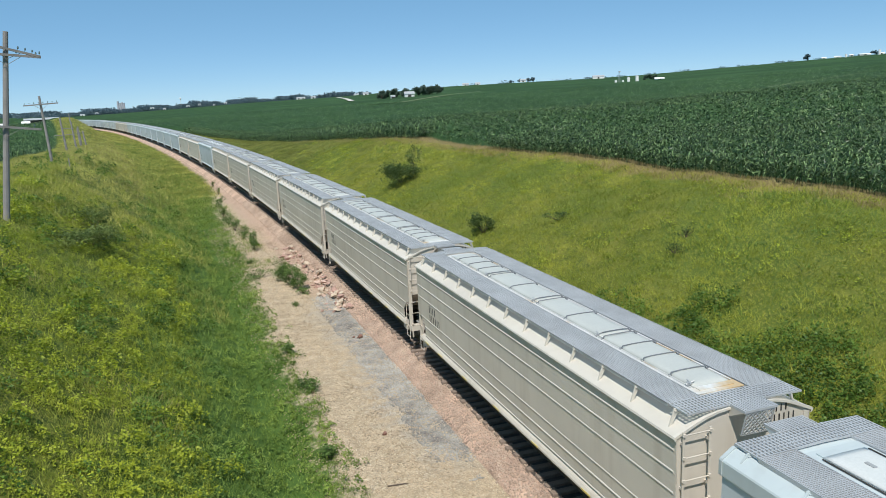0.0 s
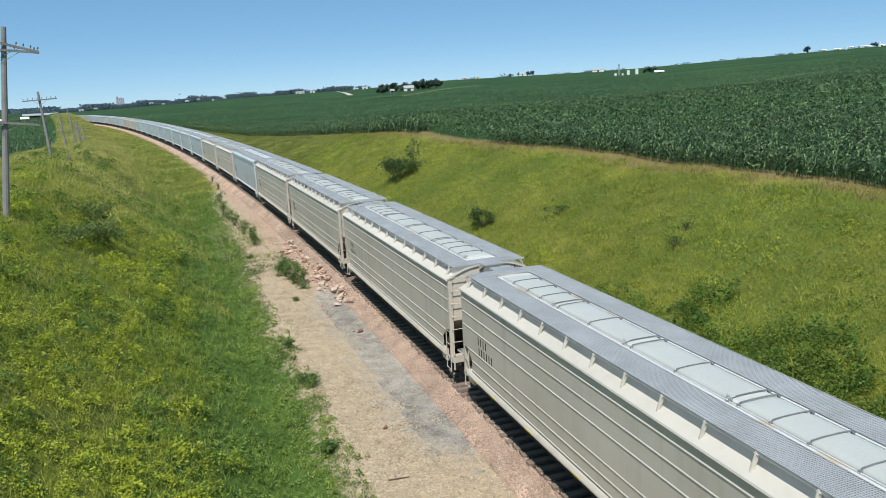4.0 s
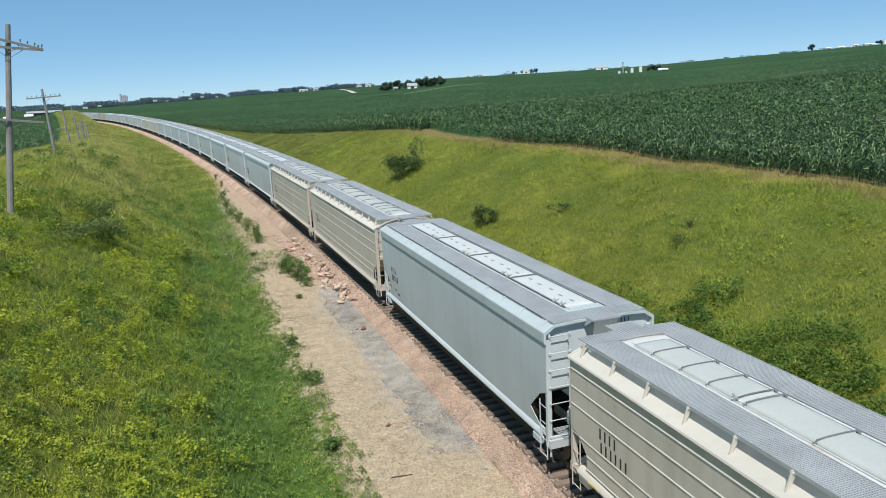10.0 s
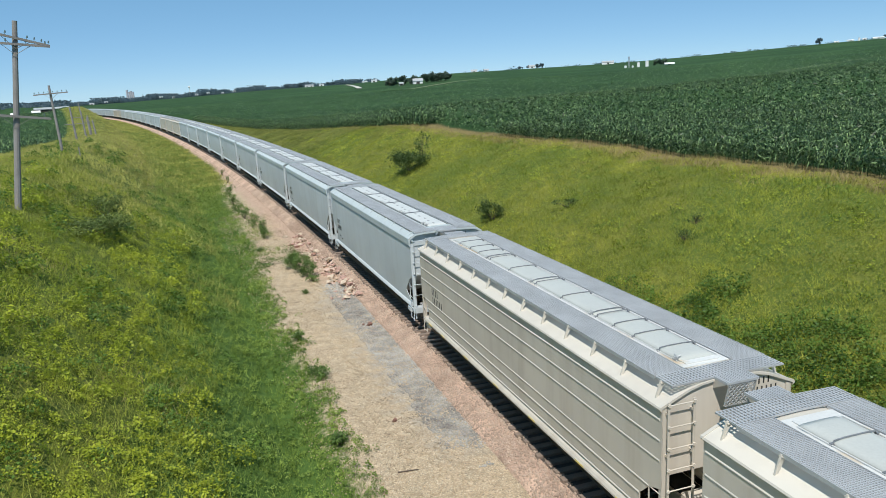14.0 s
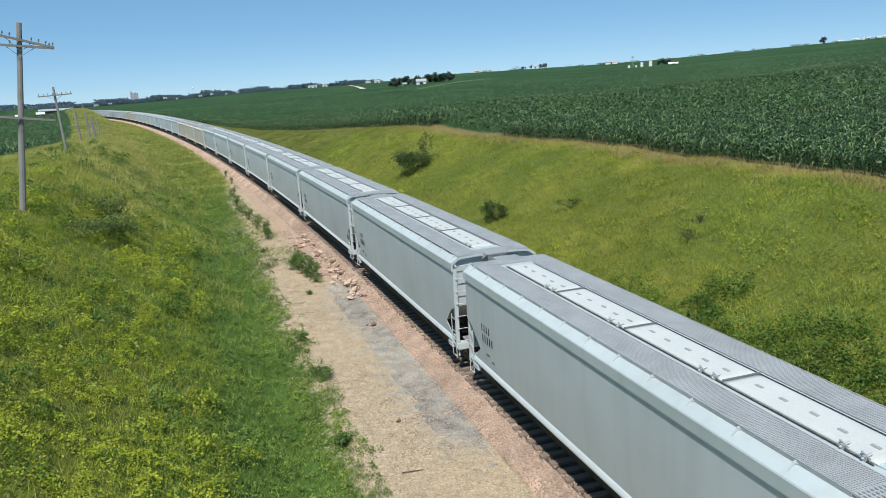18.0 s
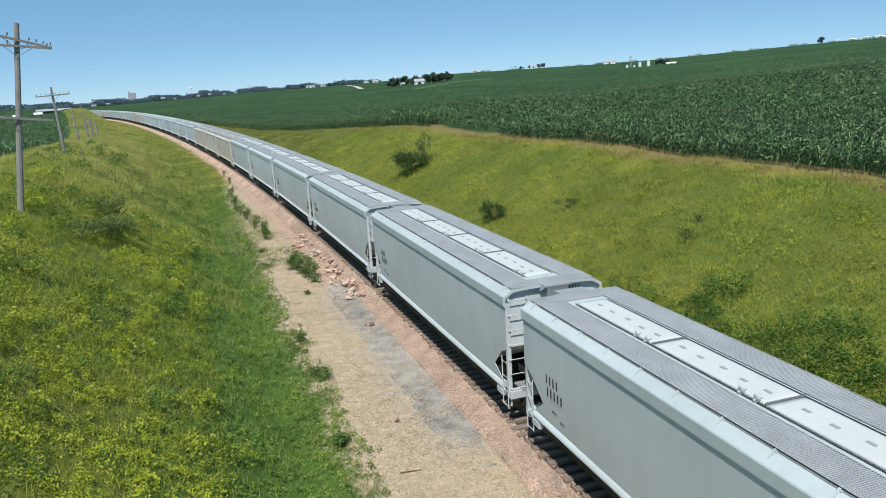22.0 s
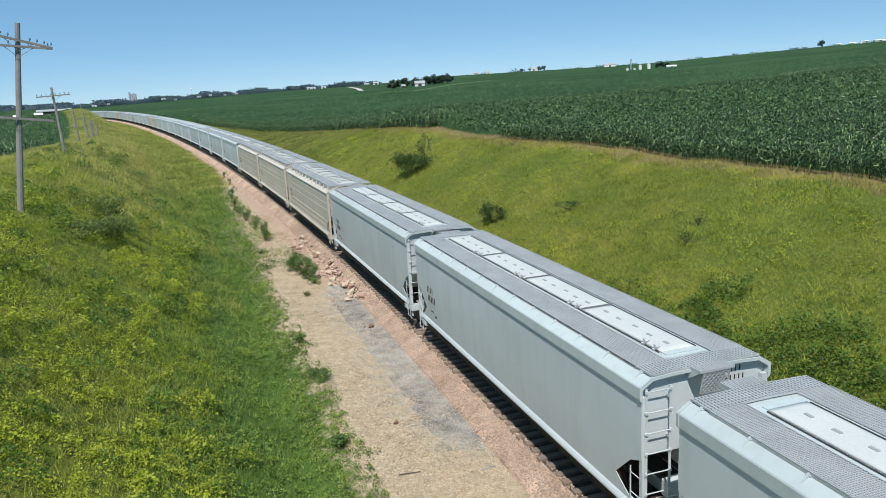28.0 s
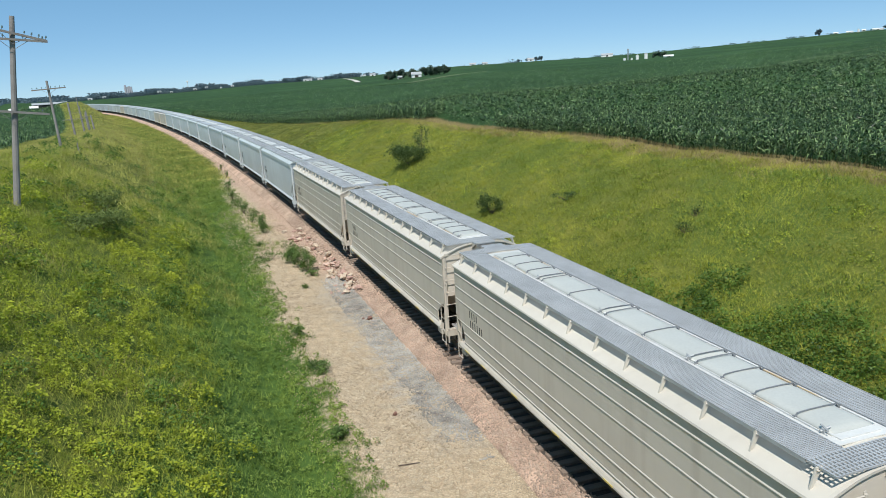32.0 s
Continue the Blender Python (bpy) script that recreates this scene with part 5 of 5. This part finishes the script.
def hopper_car(kind):
    """One covered hopper car, its middle at the origin, wheels on z = 0, the end that leads towards -x."""
    grey = kind == "a"
    side_m, top_m = (GREY, GREY_TOP) if grey else (TAN, TAN_TOP)
    if grey:
        car = tagged(new("hopper_car"), "light grey smooth-sided covered hopper car on the rails", "railway car", "cars of the train")
    else:
        car = tagged(new("hopper_car"), "tan ribbed steel covered hopper car on the rails", "railway car", "cars of the train")
    E = 8.47
    # --- body: two side sheets with a cut at each end, end walls, slope sheets, floor ---
    if grey:
        zs = 3.94
        sec = [(HALF + 0.013 - (0.10 * ((3.0 - z) / 2) ** 2 if z < 3 else 0.006 * (z - 3) ** 2), z) for z in [1.06 + (zs - 1.06) * i / 15 for i in range(16)]]
        cut = ((1.06, 8.19), (1.65, 7.35), (2.28, 8.03), (2.46, E))
        wall_low = 2.48
        # half the roof's section, from the eave's lower edge to the ridge
        over = [(1.708, 3.87), (1.712, 3.90), (1.712, 4.15), (1.695, 4.18), (1.44, 4.345), (0.9, 4.375), (0.4, 4.385), (0.0, 4.39)]
    else:
        zs = 3.96
        sec = [(HALF - 0.01, 1.06), (HALF, 2.0), (HALF, 3.0), (HALF, zs)]
        cut = ((1.06, 7.78), (1.30, 7.67), (1.63, 7.67), (1.98, 8.04), (2.12, E))
        wall_low = 2.40
        over = [(1.712, 3.925), (1.718, 3.945), (1.70, 3.985), (1.55, 4.05), (1.38, 4.125), (1.2, 4.20), (1.0, 4.275), (0.7, 4.345), (0.4, 4.38), (0.0, 4.395)]
    bm = bmesh.new()
    for sd in (1, -1):
        cols = []
        zk, xk = [c[0] for c in cut], [c[1] for c in cut]
        for y, z in sec:
            cols.append((y, z, float(np.interp(z, zk, xk))))
        # rows at the corners of the cut
        for z, xe in cut[1:]:
            cols.append((float(np.interp(z, [c[1] for c in sec], [c[0] for c in sec])), z, xe))
        cols.sort(key=lambda c: c[1])
        grid = []
        for y, z, xe in cols:
            grid.append([bm.verts.new((sx * xe, sd * y, z)) for sx in (-1, 1)] + [bm.verts.new((sx * xe, sd * (y - 0.02), z)) for sx in (-1, 1)])
        for a, b in zip(grid, grid[1:]):
            bm.faces.new((a[0], a[1], b[1], b[0]))
            bm.faces.new((a[2], a[3], b[3], b[2]))
            bm.faces.new((a[0], a[2], b[2], b[0]))
            bm.faces.new((a[1], a[3], b[3], b[1]))
    # hopper floor and slope sheets inside
    for sx in (-1, 1):
        q = [bm.verts.new(c) for c in ((sx * (E - 0.13), -1.6, wall_low), (sx * (E - 0.13), 1.6, wall_low), (sx * 5.6, 1.54, 1.08), (sx * 5.6, -1.54, 1.08))]
        bm.faces.new(q)
    q = [bm.verts.new(c) for c in ((-5.6, -1.54, 1.08), (-5.6, 1.54, 1.08), (5.6, 1.54, 1.08), (5.6, -1.54, 1.08))]
    bm.faces.new(q)
    bmesh.ops.recalc_face_normals(bm, faces=bm.faces[:])
    body = part("body", bm, side_m, car)
    # --- end walls ---
    inset = 0.12 if grey else 0.03
    both = over + [(-y, z) for y, z in over[-2::-1]]
    for sx in (-1, 1):
        bm = bmesh.new()
        up = [(y * 0.985, z - 0.03) for y, z in both if z > zs]
        prof = [(HALF - 0.03, wall_low), (HALF - 0.03, zs)] + up + [(-HALF + 0.03, zs), (-HALF + 0.03, wall_low)]
        a, b = sorted((sx * (E - inset), sx * (E - inset - 0.03)))
        prism(bm, prof, a, b)
        part("end_wall", bm, side_m, car)
        # corner posts down to the end sill
        for sy in (-1, 1):
            bm = bmesh.new()
            xa, xb = sorted((sx * E, sx * (E - 0.10)))
            box(bm, xa, xb, sy * 1.575 - 0.07, sy * 1.575 + 0.07, 0.85, zs)
            part("corner_post", bm, side_m, car)
        # deck over the coupler, coupler, crossing step
        bm = bmesh.new()
        xa, xb = sorted((sx * 6.4, sx * (E + 0.12)))
        box(bm, xa, xb, -0.36, 0.36, 0.78, 1.06)
        xa, xb = sorted((sx * (E - 0.18), sx * (E + 0.10)))
        box(bm, xa, xb, -1.62, 1.62, 0.82, 1.06)
        part("end_sill", bm, side_m, car)
        bm = bmesh.new()
        xa, xb = sorted((sx * (E + 0.1), sx * (PITCH / 2 - 0.12)))
        box(bm, xa, xb, -0.08, 0.08, 0.74, 0.94)
        xa, xb = sorted((sx * (PITCH / 2 - 0.30), sx * (PITCH / 2 - 0.01)))
        box(bm, xa, xb, -0.16, 0.16, 0.68, 0.98)
        bmesh.ops.bevel(bm, geom=bm.edges[:], offset=0.02, segments=1, affect="EDGES")
        part("coupler", bm, STEEL, car)
        bm = bmesh.new()
        rod(bm, (sx * (E + 0.1), 0.35, 0.8), (sx * (PITCH / 2 - 0.2), 0.2, 0.42), 0.03, 6)
        rod(bm, (sx * (PITCH / 2 - 0.2), 0.2, 0.42), (sx * (PITCH / 2), 0.1, 0.5), 0.03, 6)
        part("air_hose", bm, DARK, car)
        # step grating out over the coupler, its brackets and the lattice guard hung from its edge
        reach = 0.36 if grey else 0.42
        wide = 0.45 if grey else 0.40
        bm = bmesh.new()
        xa, xb = sorted((sx * (E - 0.02), sx * (E + reach)))
        pierced(bm, xa, xb, -wide, wide, 4.405, 4.458, 8, 15, 0.014, 0.022, 0.0)
        part("crossing_step", bm, GALV, car, "galvanised grating step over the car's end")
        bm = bmesh.new()
        lattice(bm, sx * (E + reach - 0.02), 3.88, 4.40, -0.34, 0.34, -sx * 0.12)
        part("lattice_guard", bm, GALV, car, "diamond-mesh steel guard under the step")
        for sy in (-1, 1):
            bm = bmesh.new()
            v = [bm.verts.new(c) for c in ((sx * (E + reach), sy * (wide - 0.02), 4.42), (sx * (E - 0.10), sy * (wide - 0.02), 4.42), (sx * (E - 0.10), sy * (wide - 0.02), 4.15), (sx * (E + 0.02), sy * (wide - 0.02), 4.20))]
            v2 = [bm.verts.new((c.co.x, c.co.y + sy * 0.015, c.co.z)) for c in v]
            bm.faces.new(v)
            bm.faces.new(v2[::-1])
            for i in range(4):
                bm.faces.new((v[i], v[(i + 1) % 4], v2[(i + 1) % 4], v2[i]))
            part("step_bracket", bm, side_m, car)
        # ladder on the end wall, low corner ladder beside the cut
        s = -sx
        ladder(car, sx * (E - inset), min(s * 0.94, s * 1.56), max(s * 0.94, s * 1.56), side_m)
        for sy in (-1, 1):
            bm = bmesh.new()
            x0 = sx * (E - 0.05)
            x1 = sx * (E - 0.46)
            y = sy * 1.64
            rod(bm, (x1, y, 0.5), (x1, y, 2.12), 0.018, 6)
            rod(bm, (x0, y, 0.45), (x0, y, 1.0), 0.018, 6)
            rail = part("handrail", bm, side_m, car)
            for i in range(4):
                bm = bmesh.new()
                rod(bm, (x1, y, 0.52 + i * 0.485), (x0, y, 0.52 + i * 0.485), 0.014, 6)
                part("rung", bm, side_m, rail)
        bm = bmesh.new()
        rod(bm, (sx * (E + 0.05), -1.3, 1.95), (sx * (E + 0.05), 1.0, 1.95), 0.016, 6)
        rod(bm, (sx * (E + 0.05), -1.3, 1.45), (sx * (E + 0.05), 1.0, 1.45), 0.016, 6)
        rod(bm, (sx * (E + 0.05), 1.0, 1.0), (sx * (E + 0.05), 1.0, 1.95), 0.016, 6)
        rod(bm, (sx * (E + 0.05), -1.3, 1.0), (sx * (E + 0.05), -1.3, 1.95), 0.016, 6)
        part("end_handrail", bm, side_m, car)
        bm = bmesh.new()
        xa, xb = sorted((sx * (E - 0.5), sx * (E + 0.1)))
        grid_board(bm, xa, xb, -1.2, 1.2, 1.10, 5, 16)
        part("end_deck", bm, GALV, car)
    bm = bmesh.new()
    rod(bm, (-7.6, -0.35, 1.55), (-7.05, -0.35, 1.55), 0.24, 12)
    part("air_reservoir", bm, side_m, car)
    bm = bmesh.new()
    rod(bm, (-8.30, -0.95, 2.2), (-8.36, -0.95, 2.2), 0.27, 16)
    part("brake_wheel", bm, side_m, car)
    bm = bmesh.new()
    box(bm, -8.2, -7.9, 0.2, 0.75, 1.12, 1.55)
    bmesh.ops.bevel(bm, geom=bm.edges[:], offset=0.03, segments=1, affect="EDGES")
    part("valve_box", bm, side_m, car)
    # --- side sills, ribs, eaves ---
    for sy in (-1, 1):
        bm = bmesh.new()
        y = sy * (1.575 if grey else HALF - 0.005)
        prof = [(y - sy * 0.10, 1.00), (y + sy * 0.06, 1.00), (y + sy * 0.095, 1.03), (y + sy * 0.092, 1.08), (y + sy * 0.05, 1.15), (y, 1.20), (y - sy * 0.10, 1.20)]
        prism(bm, prof if sy > 0 else prof[::-1], -8.0, 8.0)
        part("side_sill", bm, side_m, car)
        for sx in (-1, 1):
            bm = bmesh.new()
            xa, xb = sorted((sx * 7.55, sx * 8.05))
            box(bm, xa, xb, sy * 1.60 - 0.07, sy * 1.60 + 0.07, 0.74, 0.97)
            bmesh.ops.bevel(bm, geom=bm.edges[:], offset=0.03, segments=1, affect="EDGES")
            part("jacking_pad", bm, side_m, car)
        if not grey:
            for z in (3.685, 3.212, 2.755, 1.985, 1.625, 1.27):
                bm = bmesh.new()
                yy = sy * (HALF - 0.002)
                prof = [(yy, z - 0.024), (yy + sy * 0.018, z - 0.010), (yy + sy * 0.018, z + 0.006), (yy, z + 0.030)]
                xe = 8.40 if z > 2.1 else (8.02 if z > 1.9 else 7.66)
                prism(bm, prof if sy > 0 else prof[::-1], -xe, xe)
                part("rib", bm, TAN_TOP, car)
        bm = bmesh.new()
        skin = [(sy * y, z) for y, z in over if y > 1.1]
        prof = skin + [(y - sy * 0.05, z - 0.035) for y, z in skin[::-1] if z > zs] + [(sy * (HALF - 0.02), zs - 0.01)]
        prism(bm, prof if sy > 0 else prof[::-1], -E, E)
        part("eave", bm, top_m, car)
        if not grey:
            for cx in (-7.1, -5.2, -2.4, 0.3, 3.1, 5.6, 7.2):
                bm = bmesh.new()
                xa = cx + 0.1 * math.sin(cx * 7)
                box(bm, xa - 0.22, xa + 0.22, sy * (HALF + 0.09) - 0.004, sy * (HALF + 0.09) + 0.004, 1.03, 1.085)
                part("reflector", bm, REFLECTOR, car, "yellow reflective strip on the sill")
    # --- roof: sheet between the eaves, lip round each end ---
    bm = bmesh.new()
    mid = [(y, z) for y, z in both if abs(y) < 1.45]
    lo = 1.18 if not grey else 1.42
    mid = [(y, z) for y, z in mid if abs(y) <= lo + 0.03]
    prism(bm, [(y, z - 0.004) for y, z in mid] + [(y, z - 0.05) for y, z in mid[::-1]], -E + 0.01, E - 0.01)
    part("roof", bm, top_m, car)
    out = 0.012 if not grey else 0.016
    thick = 0.035 if not grey else 0.055
    for sx in (-1, 1):
        bm = bmesh.new()
        hi = [(y * (1 + out / 1.7), z + out) for y, z in both]
        lo = [(y * (1 - thick / 1.7), z - thick) for y, z in both[::-1]]
        xa, xb = sorted((sx * (E + 0.025), sx * (E - 0.05)))
        prism(bm, hi + lo, xa, xb)
        part("end_rim", bm, top_m, car)
    # --- running boards on brackets ---
    for sy in (-1, 1):
        bm = bmesh.new()
        ya, yb = sorted((sy * 0.63, sy * 1.43))
        strip_board(bm, -7.86, 7.86, ya, yb, 4.42)
        part("running_board", bm, GALV, car, "galvanised steel grating walkway")
        n = 13
        me = None
        for i in range(n):
            x = -8.1 + i * 16.2 / (n - 1)
            if me is None:
                bm = bmesh.new()
                if grey:
                    v = [(sy * 1.36, 4.40), (sy * 1.455, 4.40), (sy * 1.60, 4.245), (sy * 1.45, 4.34)]
                else:
                    v = [(sy * 1.33, 4.40), (sy * 1.455, 4.40), (sy * 1.575, 4.040), (sy * 1.50, 4.072)]
                prism(bm, v if sy > 0 else v[::-1], -0.018, 0.018)
                box(bm, -0.05, 0.05, sy * 1.40 - 0.06, sy * 1.40 + 0.06, 4.35, 4.365)
                br = part("bracket", bm, top_m, car)
                me = br.data
            else:
                br = new("bracket", me)
                br.parent = car
            br.location = (x, 0, 0)
    for sx in (-1, 1):
        bm = bmesh.new()
        xa, xb = sorted((sx * 7.87, sx * (E + 0.0)))
        pierced(bm, xa, xb, -1.42, 1.42, 4.385, 4.422, 7, 36, 0.016, 0.030, 0.035)
        part("end_running_board", bm, GALV, car, "galvanised grating across the roof's end")
    # --- hatch: white coaming, four long covers ---
    bm = bmesh.new()
    box(bm, -7.72, 7.72, -0.60, 0.60, 4.385, 4.405)
    box(bm, -7.60, 7.60, -0.44, 0.44, 4.40, 4.43)
    part("hatch_coaming", bm, COAMING if not grey else top_m, car)
    n, L = 4, 3.72
    half = 0.46 if not grey else 0.45
    lid_low, lid_up = (4.425, 4.475) if not grey else (4.44, 4.468)
    bm = bmesh.new()
    nx, ny = 16, 8
    grid = [[None] * (ny + 1) for _ in range(nx + 1)]
    for a in range(nx + 1):
        for b in range(ny + 1):
            u, w = 2 * a / nx - 1, 2 * b / ny - 1
            u, w = math.sin(u * math.pi / 2) ** 1 * 0.35 + u * 0.65, math.sin(w * math.pi / 2) * 0.5 + w * 0.5
            dome = (1 - abs(u) ** (40 if grey else 28)) * (1 - abs(w) ** (14 if grey else 8))
            soft_ = 0.012 * (1 - w * w) * (1 if not grey else 0.3)
            grid[a][b] = bm.verts.new((u * (L / 2 - 0.008), w * half, lid_low + (lid_up - lid_low) * dome + soft_))
    for a in range(nx):
        for b in range(ny):
            bm.faces.new((grid[a][b], grid[a + 1][b], grid[a + 1][b + 1], grid[a][b + 1])).smooth = True
    rim = [grid[a][0] for a in range(nx + 1)] + [grid[nx][b] for b in range(1, ny + 1)] + [grid[a][ny] for a in range(nx - 1, -1, -1)] + [grid[0][b] for b in range(ny - 1, 0, -1)]
    low = [bm.verts.new((v.co.x, v.co.y, lid_low - 0.02)) for v in rim]
    for q in range(len(rim)):
        bm.faces.new((rim[q], low[q], low[(q + 1) % len(rim)], rim[(q + 1) % len(rim)]))
    bmesh.ops.recalc_face_normals(bm, faces=bm.faces[:])
    me = lug = gasket = clip = None
    for i in range(n):
        x = -1.5 * L + i * L
        if me is None:
            cover = part("hatch_cover", bm, LID_A if grey else HATCH_W, car)
            me = cover.data
        else:
            cover = new("hatch_cover", me)
            cover.parent = car
        cover.location = (x, 0, 0)
        # dark filler in the gap under each cover
        if gasket is None:
            bm = bmesh.new()
            box(bm, -L / 2 + 0.02, L / 2 - 0.02, -half + 0.02, half - 0.02, 4.41, lid_low - 0.005)
            gk = part("gasket", bm, DARK, cover)
            gasket = gk.data
        else:
            gk = new("gasket", gasket)
            gk.parent = cover
        if grey:
            for bx, by in ((-1.45, 0.05), (-0.8, 0.08), (-0.1, 0.02), (0.62, 0.06), (1.3, 0.03)):
                if lug is None:
                    bm = bmesh.new()
                    box(bm, -0.10, 0.10, -0.04, 0.04, lid_up - 0.01, lid_up + 0.022)
                    bmesh.ops.bevel(bm, geom=bm.edges[:], offset=0.008, segments=1, affect="EDGES")
                    lg = part("lift_lug", bm, LUG, cover)
                    lug = lg.data
                else:
                    lg = new("lift_lug", lug)
                    lg.parent = cover
                lg.location = (bx, by, 0)
            bats = (1.80,) if i < n - 1 else ()
        else:
            bats = ((-1.06, -0.02, 0.89, 1.74), (-1.72, 0.0, 1.72), (-1.72, 0.0, 1.72), (-1.74, -0.89, 0.02, 1.06))[i]
        for bx in bats:
            bm = bmesh.new()
            if grey:
                box(bm, bx + 0.05, bx + 0.075, -half - 0.02, half + 0.02, lid_up - 0.02, lid_up + 0.016)
            else:
                up = lid_up + 0.014
                pts = [(bx, -half - 0.03, 4.42), (bx, -half + 0.01, up), (bx, -0.2, up + 0.014), (bx, 0.2, up + 0.014), (bx, half - 0.01, up), (bx, half + 0.03, 4.42)]
                for a, b in zip(pts, pts[1:]):
                    rod(bm, a, b, 0.015, 5)
                for sy in (-1, 1):
                    box(bm, bx - 0.03, bx + 0.03, sy * (half + 0.035) - 0.03, sy * (half + 0.035) + 0.03, 4.405, 4.45)
            part("batten", bm, BATTEN, cover)
        for cx in ((-L / 2 + 0.22, -L / 2 + 0.66) if grey else (-L / 2 + 0.14,)):
            if clip is None:
                bm = bmesh.new()
                box(bm, -0.04, 0.04, half + 0.0, half + 0.07, 4.405, 4.50)
                rod(bm, (-0.10, half + 0.05, 4.49), (0.12, half - 0.02, 4.51), 0.022, 6)
                rod(bm, (0.0, half - 0.10, 4.51), (0.02, half + 0.10, 4.45), 0.022, 6)
                cl = part("clamp", bm, CLAMP, cover)
                clip = cl.data
            else:
                cl = new("clamp", clip)
                cl.parent = cover
            cl.location = (cx, 0, 0)
    # hinge bars; black on grey cars to paint the shaded gap below the covers
    bm = bmesh.new()
    for sy in (-1, 1):
        rod(bm, (-7.4, sy * (half + 0.055), 4.425), (7.4, sy * (half + 0.055), 4.425), 0.014, 5)
    part("hinge_bar", bm, DARK if grey else COAMING, car)
    # --- below: centre sill, hoppers, trucks ---
    bm = bmesh.new()
    box(bm, -8.3, 8.3, -0.3, 0.3, 0.74, 1.08)
    part("centre_sill", bm, DARK, car)
    for x in (-3.7, 0.0, 3.7):
        bm = bmesh.new()
        t = [bm.verts.new((x + a, b, 1.08)) for a, b in ((-1.8, -1.4), (1.8, -1.4), (1.8, 1.4), (-1.8, 1.4))]
        l = [bm.verts.new((x + a, b, 0.38)) for a, b in ((-0.4, -0.55), (0.4, -0.55), (0.4, 0.55), (-0.4, 0.55))]
        for i in range(4):
            bm.faces.new((t[i], t[(i + 1) % 4], l[(i + 1) % 4], l[i]))
        bm.faces.new(l)
        box(bm, x - 0.55, x + 0.55, -0.7, 0.7, 0.24, 0.37)
        part("discharge_hopper", bm, DARK, car)
    for x in (-6.9, 6.9):
        truck(car, x)
    # --- markings, as plain bars ---
    GLYPH.clear()
    if grey:
        glyphs(body, 6.98, 1, 2.42, 4, 0.26, proud=0.010)
        glyphs(body, 6.93, 1, 2.06, 5, 0.26, proud=0.010)
        glyphs(body, 6.75, 1, 1.62, 6, 0.07, proud=-0.030)
        glyphs(body, 6.30, 1, 1.48, 5, 0.07, proud=-0.040)
        glyphs(car, -0.62, 0, 4.08, 4, 0.14, end=-(E - inset))
        glyphs(car, -0.60, 0, 3.86, 5, 0.14, end=-(E - inset))
    else:
        glyphs(body, 6.98, 1, 2.38, 4, 0.27)
        glyphs(body, 6.93, 1, 2.03, 6, 0.27)
        glyphs(car, -0.66, 0, 4.05, 4, 0.15, end=-(E - inset))
        glyphs(car, -0.62, 0, 3.84, 6, 0.15, end=-(E - inset))
    return car


FAR_KEEP = ("body", "end_wall", "side_sill", "eave", "roof", "running_board", "hatch_coaming", "hatch_cover", "end_rim", "centre_sill", "discharge_hopper",
            "truck", "wheelset", "side_frame", "end_sill", "coupler", "ladder", "end_running_board", "corner_post")


FAR_BOARD = {}


def far_board(ob):
    """The same board as a plain slab with a few slots' worth of ribs."""
    key = ob.data.name
    if key not in FAR_BOARD:
        c = np.array([v.co[:] for v in ob.data.vertices])
        lo, hi = c.min(0), c.max(0)
        bm = bmesh.new()
        box(bm, lo[0], hi[0], lo[1], hi[1], hi[2] - 0.04, hi[2] - 0.012)
        for y in (lo[1] + 0.02, (lo[1] + hi[1]) / 2, hi[1] - 0.02):
            box(bm, lo[0], hi[0], y - 0.02, y + 0.02, hi[2] - 0.06, hi[2])
        me = bpy.data.meshes.new(ob.data.name + "_far")
        bm.to_mesh(me)
        bm.free()
        me.materials.append(GALV)
        FAR_BOARD[key] = me
    return FAR_BOARD[key]


def copy_far(ob, m):
    """A copy with the larger parts alone, for a car that stays far off."""
    made = {ob: ob.copy()}
    scene.collection.objects.link(made[ob])
    for o in ob.children_recursive:
        kind = o.name.split(".")[0]
        if kind in FAR_KEEP and o.parent in made:
            made[o] = o.copy()
            scene.collection.objects.link(made[o])
            made[o].parent = made[o.parent]
            if kind.endswith("running_board"):
                made[o].data = far_board(o)
    made[ob].matrix_basis = m
    return made[ob]


def kind_of(k):
    return "c" if k in (-2, -1, 0, 1, 2, 3, 5, 6, 16, 17, 18, 28, 29, 37) else "a"


def car_rows(k):
    rows = []
    for i in range(33):
        t = float(i)
        mid = PITCH * k - SPEED * t + PHASE + PITCH / 2
        mid = max(-440.0, min(740.0, mid))
        x0, y0, z0, _ = on_track(mid - 6.9, 0.09)
        x1, y1, z1, _ = on_track(mid + 6.9, 0.09)
        yaw = math.degrees(math.atan2(y1 - y0, x1 - x0))
        rows.append((t, pose((x0 + x1) / 2, (y0 + y1) / 2, (z0 + z1) / 2, 0, 0, yaw)))
    return rows


def build_train():
    first = {}
    for k in range(-5, 50):
        kd = kind_of(k)
        m = car_rows(k)[0][1]
        if kd not in first:
            first[kd] = car = hopper_car(kd)
            car.matrix_basis = m
        elif k < 22:
            car = copy_thing(first[kd], m)
        else:
            car = copy_far(first[kd], m)
        CARS.append((k, car))


build_train()

# ---- what moves ----
def motions():
    for k, car in CARS:
        walk(car, car_rows(k))


motions()
